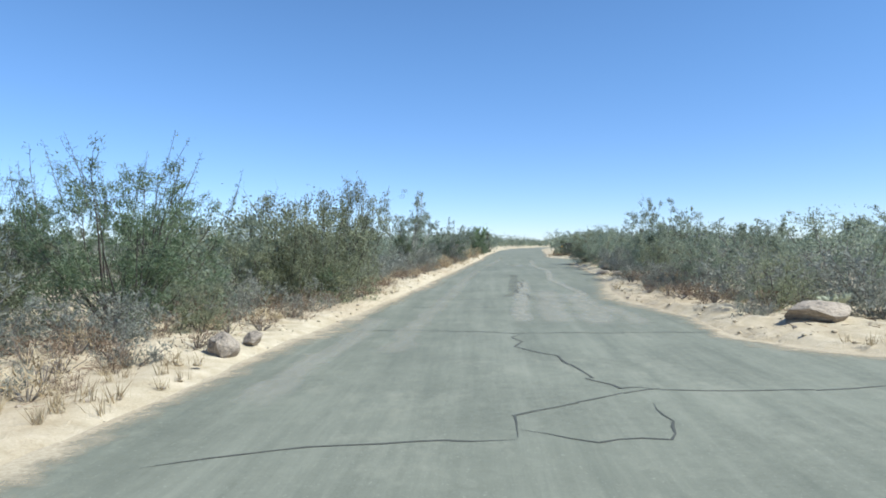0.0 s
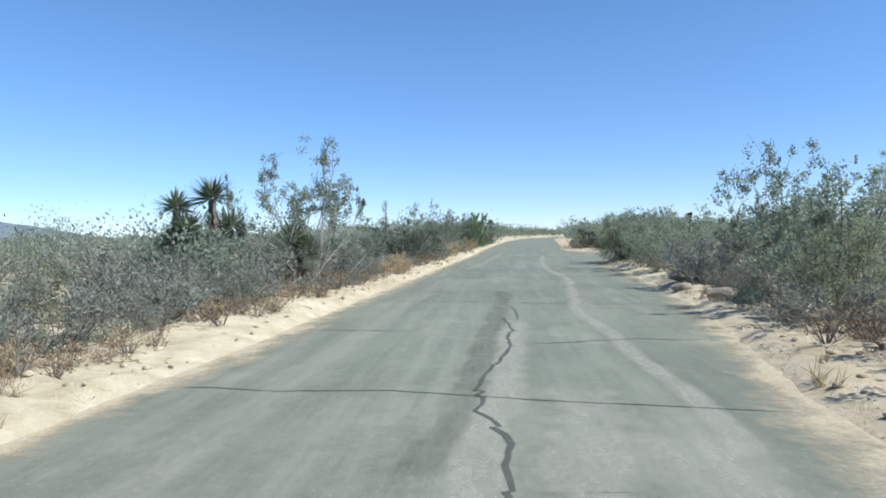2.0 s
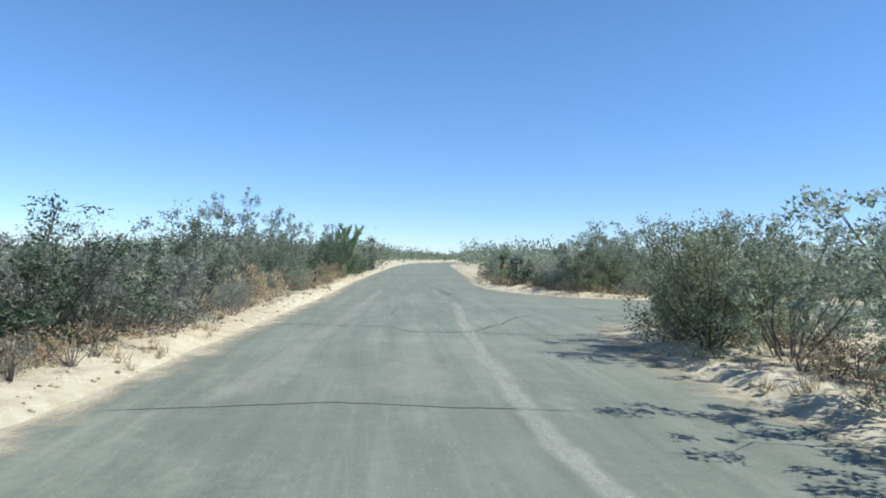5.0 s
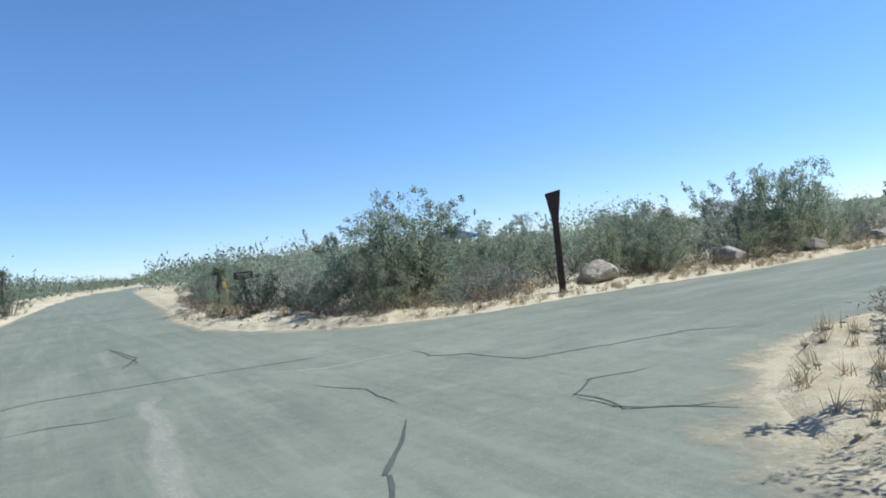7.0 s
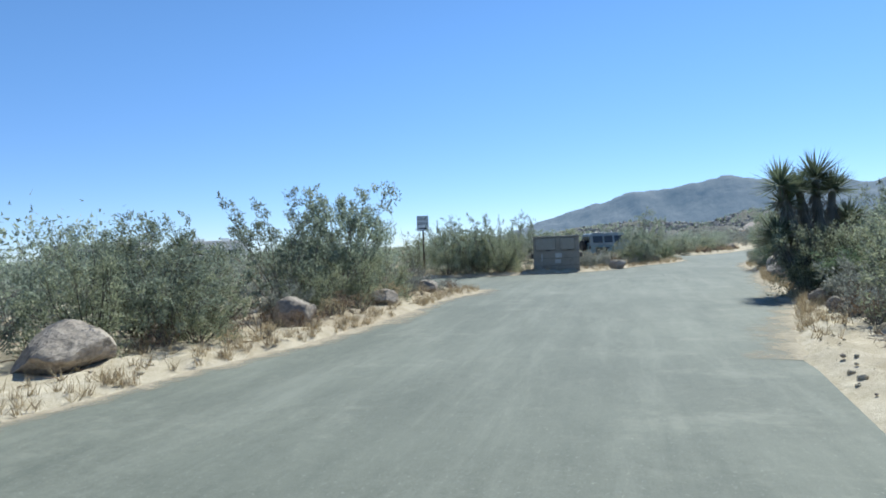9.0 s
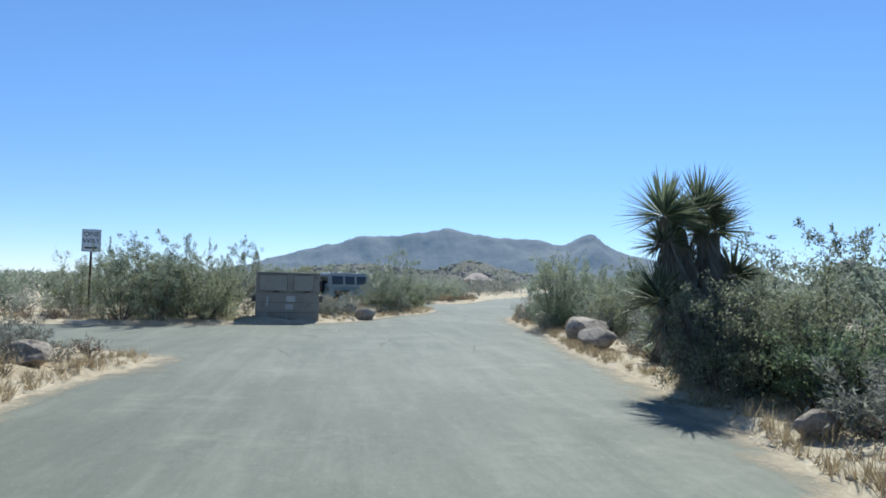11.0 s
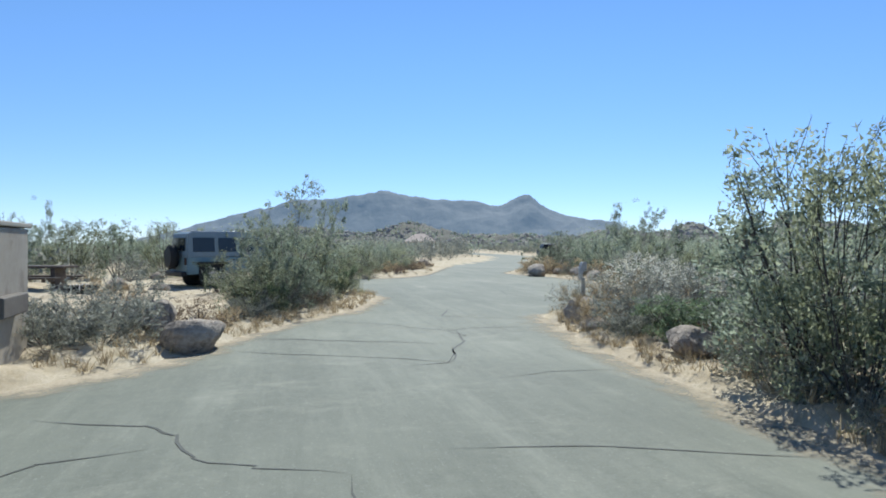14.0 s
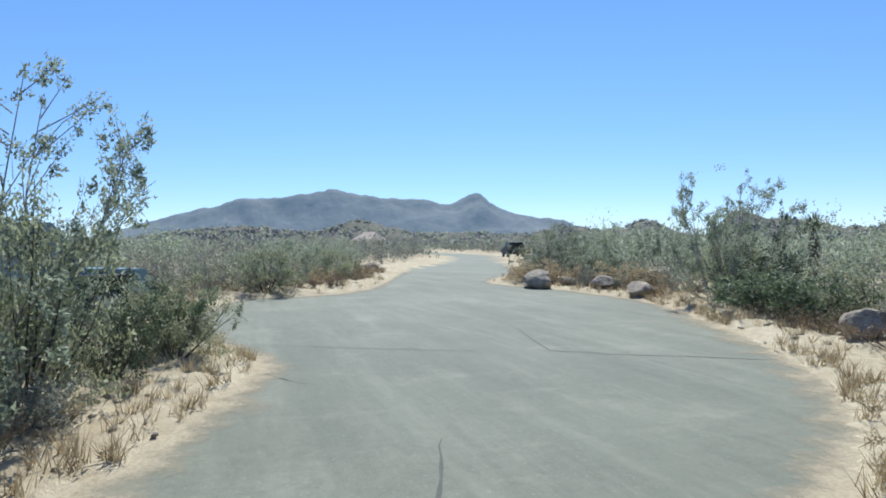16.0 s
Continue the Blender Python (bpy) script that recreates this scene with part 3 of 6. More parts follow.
scrape([(9.4, 58.5), (8.85, 52.0), (8.5, 47.0), (8.45, 42.3), (8.6, 46.0 - 8), (8.4, 35.5), (8.2, 33.0), (8.1, 31.7), (7.9, 30.4), (7.95, 28.6), (8.0, 26.6), (8.1, 24.0), (8.1, 21.5)], 0.28, 3, 0.5, 0.14)
scrape([(5.95, 15.7), (6.1, 18.3), (6.3, 21.9), (6.6, 26.0), (6.7, 29.0)], 0.42, 4, 0.7, 0.14)
scrape([(6.55, 15.6), (6.75, 18.4), (6.95, 21.5), (7.2, 24.5)], 0.7, 5, 0.8, 0.10)
scrape([(7.4, 15.3), (7.6, 18.2), (7.7, 21.0), (7.8, 23.2)], 0.75, 6, 0.8, 0.10)
scrape([(8.0, 15.2), (8.15, 17.2), (8.0, 19.9)], 0.5, 14, 0.8, 0.06)
scrape([(5.5, 43.5), (5.6, 46.0), (5.85, 48.9), (6.2, 52.0), (6.65, 60.0), (7.0, 66.0)], 0.42, 7, 0.6, 0.03)
scrape([(10.4, 58.6), (11.6, 57.6), (13.4, 57.6)], 0.14, 8, 0.5, 0.1)
scrape([(3.9, 12.0), (4.1, 16.0), (4.3, 21.0), (4.5, 27.0), (4.8, 34.0), (5.1, 40.0)], 0.5, 13, 0.8)
scrape([(3.0, 9.2), (3.15, 12.4), (3.3, 17.0)], 0.5, 15, 0.8, 0.04)
scrape([(7.35, 43.6), (7.45, 46.0), (7.6, 48.2)], 1.1, 9, 0.8, -0.02)
scrape([(14.1, 57.9), (15.2, 58.1), (16.8, 58.0)], 0.2, 16, 0.6, 0.05)
scrape([(42.9, 56.7), (42.6, 56.3), (41.7, 56.0), (40.6, 56.1), (40.0, 56.4)], 0.16, 17, 0.3, 0.22)
for k, row in enumerate(([(6.6, 34.5), (6.45, 28.0), (6.2, 24.5), (5.95, 21.0)],)):
    scrape(row, 0.45, 20 + k, 0.5, -0.02, M_SMEAR, "darker sealed band")


def drift(edge, reach, seed):
    """A thin film of blown sand along one edge of the road, on the asphalt."""
    rng_ = np.random.default_rng(seed)
    p = np.array(smooth_line(edge, 0.5))
    d = np.gradient(p, axis=0)
    d /= np.linalg.norm(d, axis=1, keepdims=True) + 1e-9
    s = np.stack([-d[:, 1], d[:, 0]], 1)
    if np.mean(road_distance(p + s * 0.5)) > 0:
        s = -s
    k = len(p)
    wide = reach * (1 + 0.5 * value_noise(p[:, 0], p[:, 1], 3.0, seed))
    rings = [(-0.18, 0.5), (0.3, 0.25), (0.65, 0.08), (1.0, -0.25)]
    verts, fade = [], []
    for f, a in rings:
        q = p + s * (wide * f)[:, None]
        verts += [(x, y, 0.0065) for x, y in q]
        fade += [a] * k
    faces = [(r * k + i, r * k + i + 1, (r + 1) * k + i + 1, (r + 1) * k + i) for r in range(3) for i in range(k - 1)]
    me = mesh_from("sand_drift", verts, faces, M_DRIFT)
    me.attributes.new("drift", "FLOAT", "POINT").data.foreach_set("value", np.array(fade, dtype=np.float32))
    part_mesh("sand_drift", me, road, "thin pale film of blown sand on the asphalt")


drift(WEST_EDGE[1:16], 0.75, 61)
drift(ISLAND_EDGE[5:], 0.8, 62)
drift(NORTH_EDGE[:-2], 0.8, 63)
drift(SOUTH_EDGE[2:], 0.8, 64)
drift(EAST_EDGE[:-1], 0.8, 65)


# ---------------------------------------------------------------- plants
def stem_line(rng, base, direction, length, n=6, curve=0.25, droop=0.0, wig=0.06):
    d = np.array(direction, float)
    d /= np.linalg.norm(d)
    pts, p = [np.array(base, float)], np.array(base, float)
    for k in range(n):
        d = d + rng.normal(0, wig, 3) + np.array([0, 0, curve / n - droop / n])
        d /= np.linalg.norm(d)
        p = p + d * length / n
        pts.append(p.copy())
    return np.array(pts)


def shrub_meshes(seed, h, w, stems=14, subs=4, leaves=2600, leaf=(0.06, 0.034), lean=0.8, bare=0.35, blob=0.15, wig=0.09, curve=0.4, thick=0.016, skirt=0.25, twigs=2, shoots=0, plume=0.8):
    """Branches and leaves of a many-stemmed desert shrub, h high and w wide: leaves sit in tufts round the twigs' ends."""
    rng = np.random.default_rng(seed)
    wood, tufts, tdir, size = Soup(), [], [], []
    for i in range(stems):
        az = 2 * math.pi * (i + rng.uniform(-0.4, 0.4)) / stems
        r = rng.uniform(0.05, 1.0) ** 0.6 * lean
        tall = h * rng.uniform(0.6, 1.0) * (1 - 0.42 * r * r)
        d = np.array([math.cos(az) * 0.5 * w * r, math.sin(az) * 0.5 * w * r, tall])
        ln = np.linalg.norm(d)
        base = np.array([math.cos(az), math.sin(az), 0]) * rng.uniform(0.02, 0.14) * w * 0.5
        base[2] = -0.05
        line = stem_line(rng, base, d * (1.3, 1.3, 0.9), ln, 6, curve, wig=wig)
        wood.add(tube(line[[0, 2, 4, 6]], thick * rng.uniform(0.7, 1.3) * np.array([1, 0.75, 0.5, 0.25])))
        tufts.append(line[-1]), tdir.append(line[-1] - line[-2]), size.append(blob * w * rng.uniform(0.35, 0.7))
        for s in range(subs):
            f = rng.uniform(bare, 0.97)
            k = min(5, int(f * 6))
            p = line[k] + (line[k + 1] - line[k]) * (f * 6 - k)
            dd = line[k + 1] - line[k]
            dd = dd / np.linalg.norm(dd) + rng.normal(0, 0.6, 3) + np.array([math.cos(az), math.sin(az), 0]) * 0.35
            l2 = ln * rng.uniform(0.14, 0.32)
            sub = stem_line(rng, p, dd, l2, 3, 0.3, wig=0.15)
            wood.add(tube(sub[[0, 2, 3]], 0.4 * thick * np.array([1, 0.6, 0.4])))
            tufts.append(sub[-1]), tdir.append(sub[-1] - sub[-2]), size.append(blob * w * rng.uniform(0.45, 1.0))
            for _ in range(twigs):
                q = rng.integers(1, 4)
                e = sub[q] + (rng.normal(0, 1, 3) + (0, 0, 0.4)) * l2 * 0.3
                wood.add(([sub[q] - (0.2 * thick, 0, 0), sub[q] + (0.15 * thick, 0.2 * thick, 0), e], [(0, 1, 2)]))
                tufts.append(e), tdir.append(e - sub[q]), size.append(blob * w * rng.uniform(0.3, 0.7))
    for _ in range(int(stems * skirt * 4)):
        a, r = rng.uniform(0, 6.283), math.sqrt(rng.uniform(0.15, 1)) * w * 0.46
        tufts.append(np.array([math.cos(a) * r, math.sin(a) * r, rng.uniform(0.05, 0.5) * h * (1 - 0.5 * (2 * r / w) ** 2)]))
        tdir.append(np.array([math.cos(a) * 0.5, math.sin(a) * 0.5, 0.8]))
        size.append(blob * w * rng.uniform(0.6, 1.1))
    tufts, tdir, size = np.array(tufts), np.array(tdir), np.array(size)
    tdir /= np.linalg.norm(tdir, axis=1, keepdims=True) + 1e-9
    pick = rng.choice(len(tufts), leaves, p=size / size.sum())
    ball = rng.normal(0, 1, (leaves, 3))
    ball *= rng.uniform(0, 1, (leaves, 1)) ** 0.4 / (np.linalg.norm(ball, axis=1, keepdims=True) + 1e-9)
    c = tufts[pick] + ball * size[pick][:, None] * (0.78, 0.78, 0.66)
    c = c - tdir[pick] * rng.uniform(-0.2, plume, (leaves, 1)) * size[pick][:, None]
    out = np.maximum(1, np.hypot(c[:, 0], c[:, 1]) / (0.56 * w))
    c[:, :2] /= out[:, None]
    c[:, 2] = np.where(c[:, 2] > h, h * rng.uniform(0.8, 1.0, leaves), np.maximum(c[:, 2], 0.02))
    q = leaf_quads(rng, c, tdir[pick], *leaf)
    if shoots:
        # leafy wands that stand out over the crown
        for _ in range(shoots):
            a, r = rng.uniform(0, 6.283), w * 0.42 * math.sqrt(rng.uniform(0, 1))
            p0 = np.array([math.cos(a) * r, math.sin(a) * r, h * (0.72 - 0.3 * (2 * r / w) ** 2)])
            line = stem_line(rng, p0, (math.cos(a) * 0.35, math.sin(a) * 0.35, 1), h * rng.uniform(0.2, 0.36), 5, 0.1, wig=0.05)
            wood.add(tube(line, 0.35 * thick * np.linspace(1, 0.4, 6)))
            t = rng.uniform(0, 5, 34)
            k = np.minimum(4, t.astype(int))
            at = line[k] + (line[k + 1] - line[k]) * (t - k)[:, None] + rng.normal(0, 0.022, (34, 3))
            q = np.concatenate([q, leaf_quads(rng, at, line[k + 1] - line[k], leaf[0] * 0.8, leaf[1], 0.5)])
    return wood, q


def shrub(name, label, leafm, woodm, group, tips=0, **kw):
    wood, q = shrub_meshes(**kw)
    ob = thing(name, Matrix.Identity(4), label, "shrub", group)
    part_mesh("branchwork", mesh_from("branchwork", wood.v, wood.f, woodm), ob)
    part_mesh("foliage", quads_mesh("foliage", q, leafm), ob)
    if tips:
        # seed heads over the top of the crown, in small bunches
        rng_, h, w = np.random.default_rng(kw["seed"] + 900), kw["h"], kw["w"]
        n = tips // 18
        a, r = rng_.uniform(0, 6.283, n), np.sqrt(rng_.uniform(0, 1, n)) * w * 0.47
        c = np.column_stack([np.cos(a) * r, np.sin(a) * r, h * (0.98 - 0.5 * (2 * r / w) ** 2) * rng_.uniform(0.82, 1.0, n)])
        c = np.repeat(c, 18, 0) + rng_.normal(0, 0.035, (n * 18, 3))
        part_mesh("seed_fluff", quads_mesh("seed_fluff", leaf_quads(rng_, c, np.tile((0.0, 0.0, 1.0), (n * 18, 1)), 0.035, 0.02), M_CREAM), ob, "cream-white seed heads")
    return ob


class Kind:
    """Several built forms of one kind of plant; plants beyond the first take over a form's meshes."""

    def __init__(self, forms, h, w):
        self.forms, self.h, self.w, self.used = forms, h, w, [False] * len(forms)

    def put(self, x, y, h, w, turn, form=None, tilt=0.0, label=""):
        k = (int(abs(x * 7.3 + y * 3.1)) if form is None else form) % len(self.forms)
        z = float(ground_z([x], [y])[0])
        m = Matrix.Translation((x, y, max(z, -0.01) - 0.01)) @ pose(0, 0, 0, tilt, 0, turn) @ Matrix.Diagonal((w / self.w, w / self.w, h / self.h, 1))
        if not self.used[k]:
            self.used[k] = True
            ob = self.forms[k]
            ob.matrix_world = m
        else:
            ob = copy_thing(self.forms[k], m)
            ob.matrix_basis = m
        if label:
            tagged(ob, label)
        return ob


def kind(name, label, leafm, woodm, group, h, w, seeds, **kw):
    return Kind([shrub(name, label, leafm, woodm, group, seed=s, h=h, w=w, **kw) for s in seeds], h, w)


creosote = kind("creosote_bush", "tall airy creosote bush with small olive leaves", M_OLIVE, M_BARK, "creosote bushes", 2.6, 2.6, (11, 12, 13, 14), stems=14, subs=5, leaves=7600, leaf=(0.058, 0.034), blob=0.092, bare=0.32, skirt=0.3, twigs=1)
olive = kind("dense_bush", "dense rounded bush with dull green leaves", M_DULL, M_BARK_DARK, "dense bushes", 2.4, 2.8, (21, 22, 23), stems=18, subs=5, leaves=8600, leaf=(0.056, 0.032), blob=0.118, bare=0.15, skirt=0.7, twigs=1)
wand = kind("wand_bush", "upright grey-green bush with pointed leafy wands", M_OLIVE, M_BARK_DARK, "wand bushes", 2.4, 1.8, (26, 27), stems=18, subs=5, leaves=8000, leaf=(0.058, 0.03), blob=0.13, bare=0.12, lean=0.95, curve=0.5, wig=0.07, skirt=0.6, twigs=1, shoots=16)
feather = kind("feathery_bush", "feathery green bush with upright leafy shoots", M_FRESH, M_BARK_DARK, "feathery bushes", 3.0, 3.4, (31, 32), stems=30, subs=4, leaves=24000, leaf=(0.075, 0.0135), blob=0.08, bare=0.15, lean=0.9, curve=0.7, wig=0.05, skirt=0.3, shoots=26)
greybush = kind("grey_scrub", "low twiggy grey desert shrub", M_GREY, M_BARK, "grey shrubs", 1.0, 1.5, (41, 42, 43, 44), stems=20, subs=4, leaves=3500, leaf=(0.075, 0.018), blob=0.13, bare=0.1, lean=0.95, thick=0.008, curve=0.25, wig=0.11, skirt=0.7)
cream = kind("pale_tipped_shrub", "rounded grey shrub with cream-white seed heads", M_GREY, M_RUST, "pale-tipped shrubs", 1.2, 1.7, (48, 49), stems=22, subs=4, leaves=3200, leaf=(0.055, 0.015), blob=0.11, bare=0.15, lean=0.95, thick=0.008, curve=0.3, wig=0.10, skirt=0.5, tips=900)
darkbush = kind("dark_bush", "dark green compact evergreen bush", M_DARK, M_BARK_DARK, "dark bushes", 1.8, 2.2, (51, 52), stems=16, subs=4, leaves=6000, leaf=(0.055, 0.028), blob=0.11, bare=0.1, skirt=0.45)
goldbush = kind("straw_shrub", "rounded dry shrub with straw-coloured stems", M_STRAW, M_RUST, "dry shrubs", 0.9, 1.3, (61, 62), stems=18, subs=2, leaves=2300, leaf=(0.0936, 0.011), blob=0.10, bare=0.3, lean=0.95, thick=0.006, wig=0.06, curve=0.3)
rustbush = kind("dead_shrub", "low brown dead shrub of bare twigs", M_RUST, M_RUST, "dead shrubs", 0.6, 1.0, (71, 72), stems=14, subs=3, leaves=1000, leaf=(0.0468, 0.00936), blob=0.10, bare=0.1, lean=1.0, thick=0.007, wig=0.15, twigs=2)
lowgrey = kind("grey_tuft", "knee-high grey dry shrub on the verge", M_GREY, M_BARK, "verge shrubs", 0.7, 1.1, (45, 46, 47), stems=12, subs=3, leaves=1300, leaf=(0.06, 0.014), blob=0.13, bare=0.1, lean=0.95, thick=0.008, curve=0.25, wig=0.13, skirt=0.35, twigs=1)
sparse = kind("spindly_tree", "spindly small tree with bare lower limbs and leaf tufts", M_OLIVE, M_BARK_PALE, "spindly trees", 3.9, 3.6, (81, 82, 83), stems=9, subs=7, leaves=7400, leaf=(0.055, 0.03), blob=0.062, bare=0.55, lean=1.25, curve=0.55, wig=0.12, thick=0.026, skirt=0.0, twigs=1, plume=1.3)
greendense = kind("leafy_bush", "leafy fresh green bush near the asphalt", M_FRESH, M_BARK_DARK, "leafy bushes", 1.4, 1.8, (91, 92), stems=16, subs=4, leaves=6000, leaf=(0.055, 0.03), blob=0.12, bare=0.1, skirt=0.4)
KINDS = {"creo": creosote, "olive": olive, "feather": feather, "grey": greybush, "dark": darkbush, "gold": goldbush, "rust": rustbush, "sparse": sparse, "green": greendense, "tuft": lowgrey, "wand": wand, "cream": cream}
# kind, x, y, height, width: the first road's west side
WEST = [("olive", 0.5, 19.9, 2.6, 3.0), ("olive", 1.1, 21.9, 2.8, 2.6), ("olive", -0.9, 21.4, 2.7, 3.0), ("green", 1.5, 18.9, 1.1, 1.2), ("olive", -0.2, 18.4, 1.6, 2.2), ("olive", -2.9, 14.0, 2.0, 2.4), ("green", 4.0, 67.6, 1.0, 1.6), ("creo", 2.8, 58.0, 2.4, 2.4), ("creo", 4.6, 83.0, 2.5, 2.4), ("olive", -1.3, 17.0, 2.2, 2.4), ("olive", -2.5, 19.8, 2.3, 2.6), ("grey", 0.3, 16.6, 1.2, 1.8), ("creo", -4.2, 18.0, 2.5, 2.6), ("grey", 1.3, 27.6, 1.2, 1.9), ("grey", 0.2, 28.4, 1.3, 2.0), ("grey", 1.7, 29.2, 1.1, 1.7), ("olive", -0.9, 27.4, 1.3, 1.8), ("grey", -0.6, 30.8, 1.4, 2.0), ("grey", 0.7, 32.6, 1.4, 2.0), ("grey", 1.0, 25.6, 1.1, 1.8)]
WEST += [("olive", -0.6, 25.4, 1.4, 2.0), ("grey", 0.9, 23.8, 1.0, 1.6), ("grey", -1.4, 8.6, 1.2, 1.8), ("grey", -2.4, 10.2, 1.4, 2.2), ("grey", 0.2, 12.2, 0.9, 1.5), ("olive", -2.2, 12.6, 1.7, 2.2), ("sparse", 2.9, 62.6, 3.3, 2.4), ("olive", 2.8, 69.0, 2.1, 2.1), ("gold", 4.2, 67.8, 0.75, 1.4), ("dark", 3.8, 70.6, 2.1, 2.0), ("feather", 4.3, 74.6, 3.0, 2.6), ("creo", 5.0, 88.0, 2.4, 2.6), ("dark", 5.6, 93.0, 2.2, 2.2), ("gold", 4.3, 66.2, 0.9, 1.5), ("creo", 6.2, 99.5, 2.4, 2.6), ("feather", -0.6, 14.3, 3.1, 3.9), ("feather", -3.6, 15.2, 2.8, 2.8), ("grey", -1.6, 11.3, 1.5, 2.0), ("olive", 1.35, 20.2, 2.9, 3.0), ("olive", 1.4, 18.9, 2.2, 1.9)]
WEST += [("olive", 0.2, 22.4, 3.1, 2.8), ("creo", -0.6, 18.6, 2.2, 2.0), ("olive", 1.75, 21.6, 3.3, 1.7), ("olive", 1.3, 18.2, 1.3, 1.1), ("sparse", 1.7, 34.2, 4.3, 3.6), ("sparse", 1.5, 34.6, 4.0, 3.4), ("grey", 1.2, 31.0, 1.5, 2.3), ("grey", 2.0, 35.4, 1.5, 1.9), ("grey", -0.6, 29.5, 1.5, 2.2), ("gold", 2.9, 40.6, 0.85, 1.1), ("dark", 2.4, 46.2, 2.1, 3.3), ("creo", 3.2, 50.5, 2.6, 2.6), ("grey", 2.2, 37.2, 1.3, 2.1), ("gold", 3.1, 39.4, 0.8, 1.2), ("grey", 3.1, 48.3, 1.75, 2.1), ("grey", 2.6, 47.0, 1.7, 2.0), ("dark", 2.2, 48.9, 1.7, 2.0), ("grey", 1.6, 46.2, 1.8, 2.2), ("gold", 3.6, 54.6, 1.25, 1.7), ("grey", 3.3, 53.6, 0.9, 1.2)]
WEST += [("creo", 3.3, 59.6, 2.7, 3.0), ("sparse", 2.2, 60.6, 3.9, 3.6), ("creo", 2.7, 66.2, 2.4, 2.5), ("gold", 4.1, 62.4, 0.8, 1.5), ("tuft", 4.0, 65.0, 0.8, 1.4), ("green", 4.6, 78.0, 1.9, 2.7), ("gold", 4.4, 69.5, 1.2, 1.6), ("feather", 3.6, 79.5, 2.9, 2.8), ("green", 5.2, 84, 1.4, 2.2), ("rust", 1.7, 15.6, 0.5, 1.4), ("rust", 2.5, 30.2, 0.5, 1.2), ("rust", 2.6, 34.0, 0.6, 1.3)]
EAST = [("grey", 11.8, 19.6, 1.5, 2.8), ("grey", 12.6, 16.6, 1.6, 2.2), ("creo", 13.4, 19.2, 2.2, 2.6), ("creo", 13.6, 24.6, 2.4, 2.6), ("grey", 11.2, 24.2, 0.95, 2.3), ("grey", 10.9, 26.9, 0.75, 2.0), ("creo", 11.7, 29.0, 2.7, 2.8), ("olive", 11.5, 27.6, 1.6, 1.8), ("sparse", 13.2, 30.6, 3.0, 2.6), ("creo", 12.9, 33.6, 3.3, 2.8), ("olive", 13.3, 31.8, 2.4, 2.2), ("grey", 11.4, 34.0, 1.35, 1.8), ("creo", 12.2, 42.2, 2.4, 3.2), ("creo", 12.0, 39.2, 1.9, 2.2), ("dark", 18.3, 49.6, 2.7, 2.3), ("dark", 20.2, 50.4, 2.6, 2.3), ("grey", 11.9, 36.6, 1.2, 1.9), ("olive", 11.95, 46.8, 2.1, 2.3), ("creo", 12.6, 45.9, 2.2, 2.6), ("olive", 12.2, 47.4, 1.8, 1.8)]
EAST += [("olive", 12.2, 48.2, 2.3, 2.3), ("olive", 13.3, 48.2, 2.2, 2.4), ("creo", 14.2, 50.0, 2.3, 2.6), ("olive", 13.6, 50.2, 1.7, 2.0), ("creo", 13.4, 44.2, 2.3, 2.2), ("grey", 13.2, 49.8, 1.1, 1.6), ("grey", 15.6, 51.8, 0.95, 1.1), ("sparse", 16.2, 50.3, 2.9, 2.6)]
ISLAND = [("olive", 16.2, 63.9, 2.8, 3.0), ("olive", 23.2, 62.7, 2.0, 2.6), ("olive", 17.6, 66.4, 2.3, 2.6), ("creo", 20.9, 66.0, 2.3, 2.4), ("creo", 22.4, 67.6, 2.4, 2.6), ("olive", 24.0, 68.6, 2.2, 2.6), ("creo", 25.6, 67.0, 2.2, 2.4), ("olive", 19.0, 69.5, 2.2, 2.6), ("creo", 16.1, 63.6, 3.0, 3.2), ("creo", 15.2, 64.6, 2.6, 2.4), ("creo", 17.3, 64.6, 2.8, 2.4), ("dark", 13.4, 67.6, 1.3, 1.9), ("creo", 13.9, 74.8, 2.2, 2.3), ("grey", 17.5, 62.6, 1.0, 2.1), ("grey", 18.6, 63.6, 1.2, 2.0), ("creo", 19.2, 65.5, 2.0, 2.2), ("creo", 22.4, 61.6, 1.8, 2.0), ("olive", 21.3, 61.9, 1.7, 1.7), ("creo", 23.4, 62.4, 1.9, 2.2), ("creo", 28.6, 61.5, 3.4, 3.0)]
ISLAND += [("creo", 27.0, 62.0, 2.7, 2.5), ("creo", 30.2, 61.6, 3.4, 2.6), ("olive", 28.3, 61.1, 1.6, 2.0), ("olive", 29.9, 60.9, 1.4, 1.7), ("olive", 26.6, 61.3, 1.3, 1.7), ("grey", 25.8, 61.4, 0.9, 1.0), ("grey", 31.6, 61.0, 0.8, 1.2), ("creo", 25.2, 64.5, 2.6, 2.4), ("creo", 33.2, 62.6, 1.5, 1.8), ("grey", 14.6, 71.0, 1.0, 1.8), ("rust", 24.4, 60.6, 0.4, 0.7), ("olive", 15.0, 62.8, 1.5, 2.0), ("olive", 22.6, 61.2, 1.3, 1.5), ("olive", 24.6, 62.6, 1.8, 2.0), ("creo", 20.8, 63.4, 1.9, 2.2), ("olive", 18.2, 65.2, 1.7, 2.2), ("olive", 29.6, 62.8, 2.2, 2.6), ("olive", 15.8, 66.2, 1.9, 2.4)]
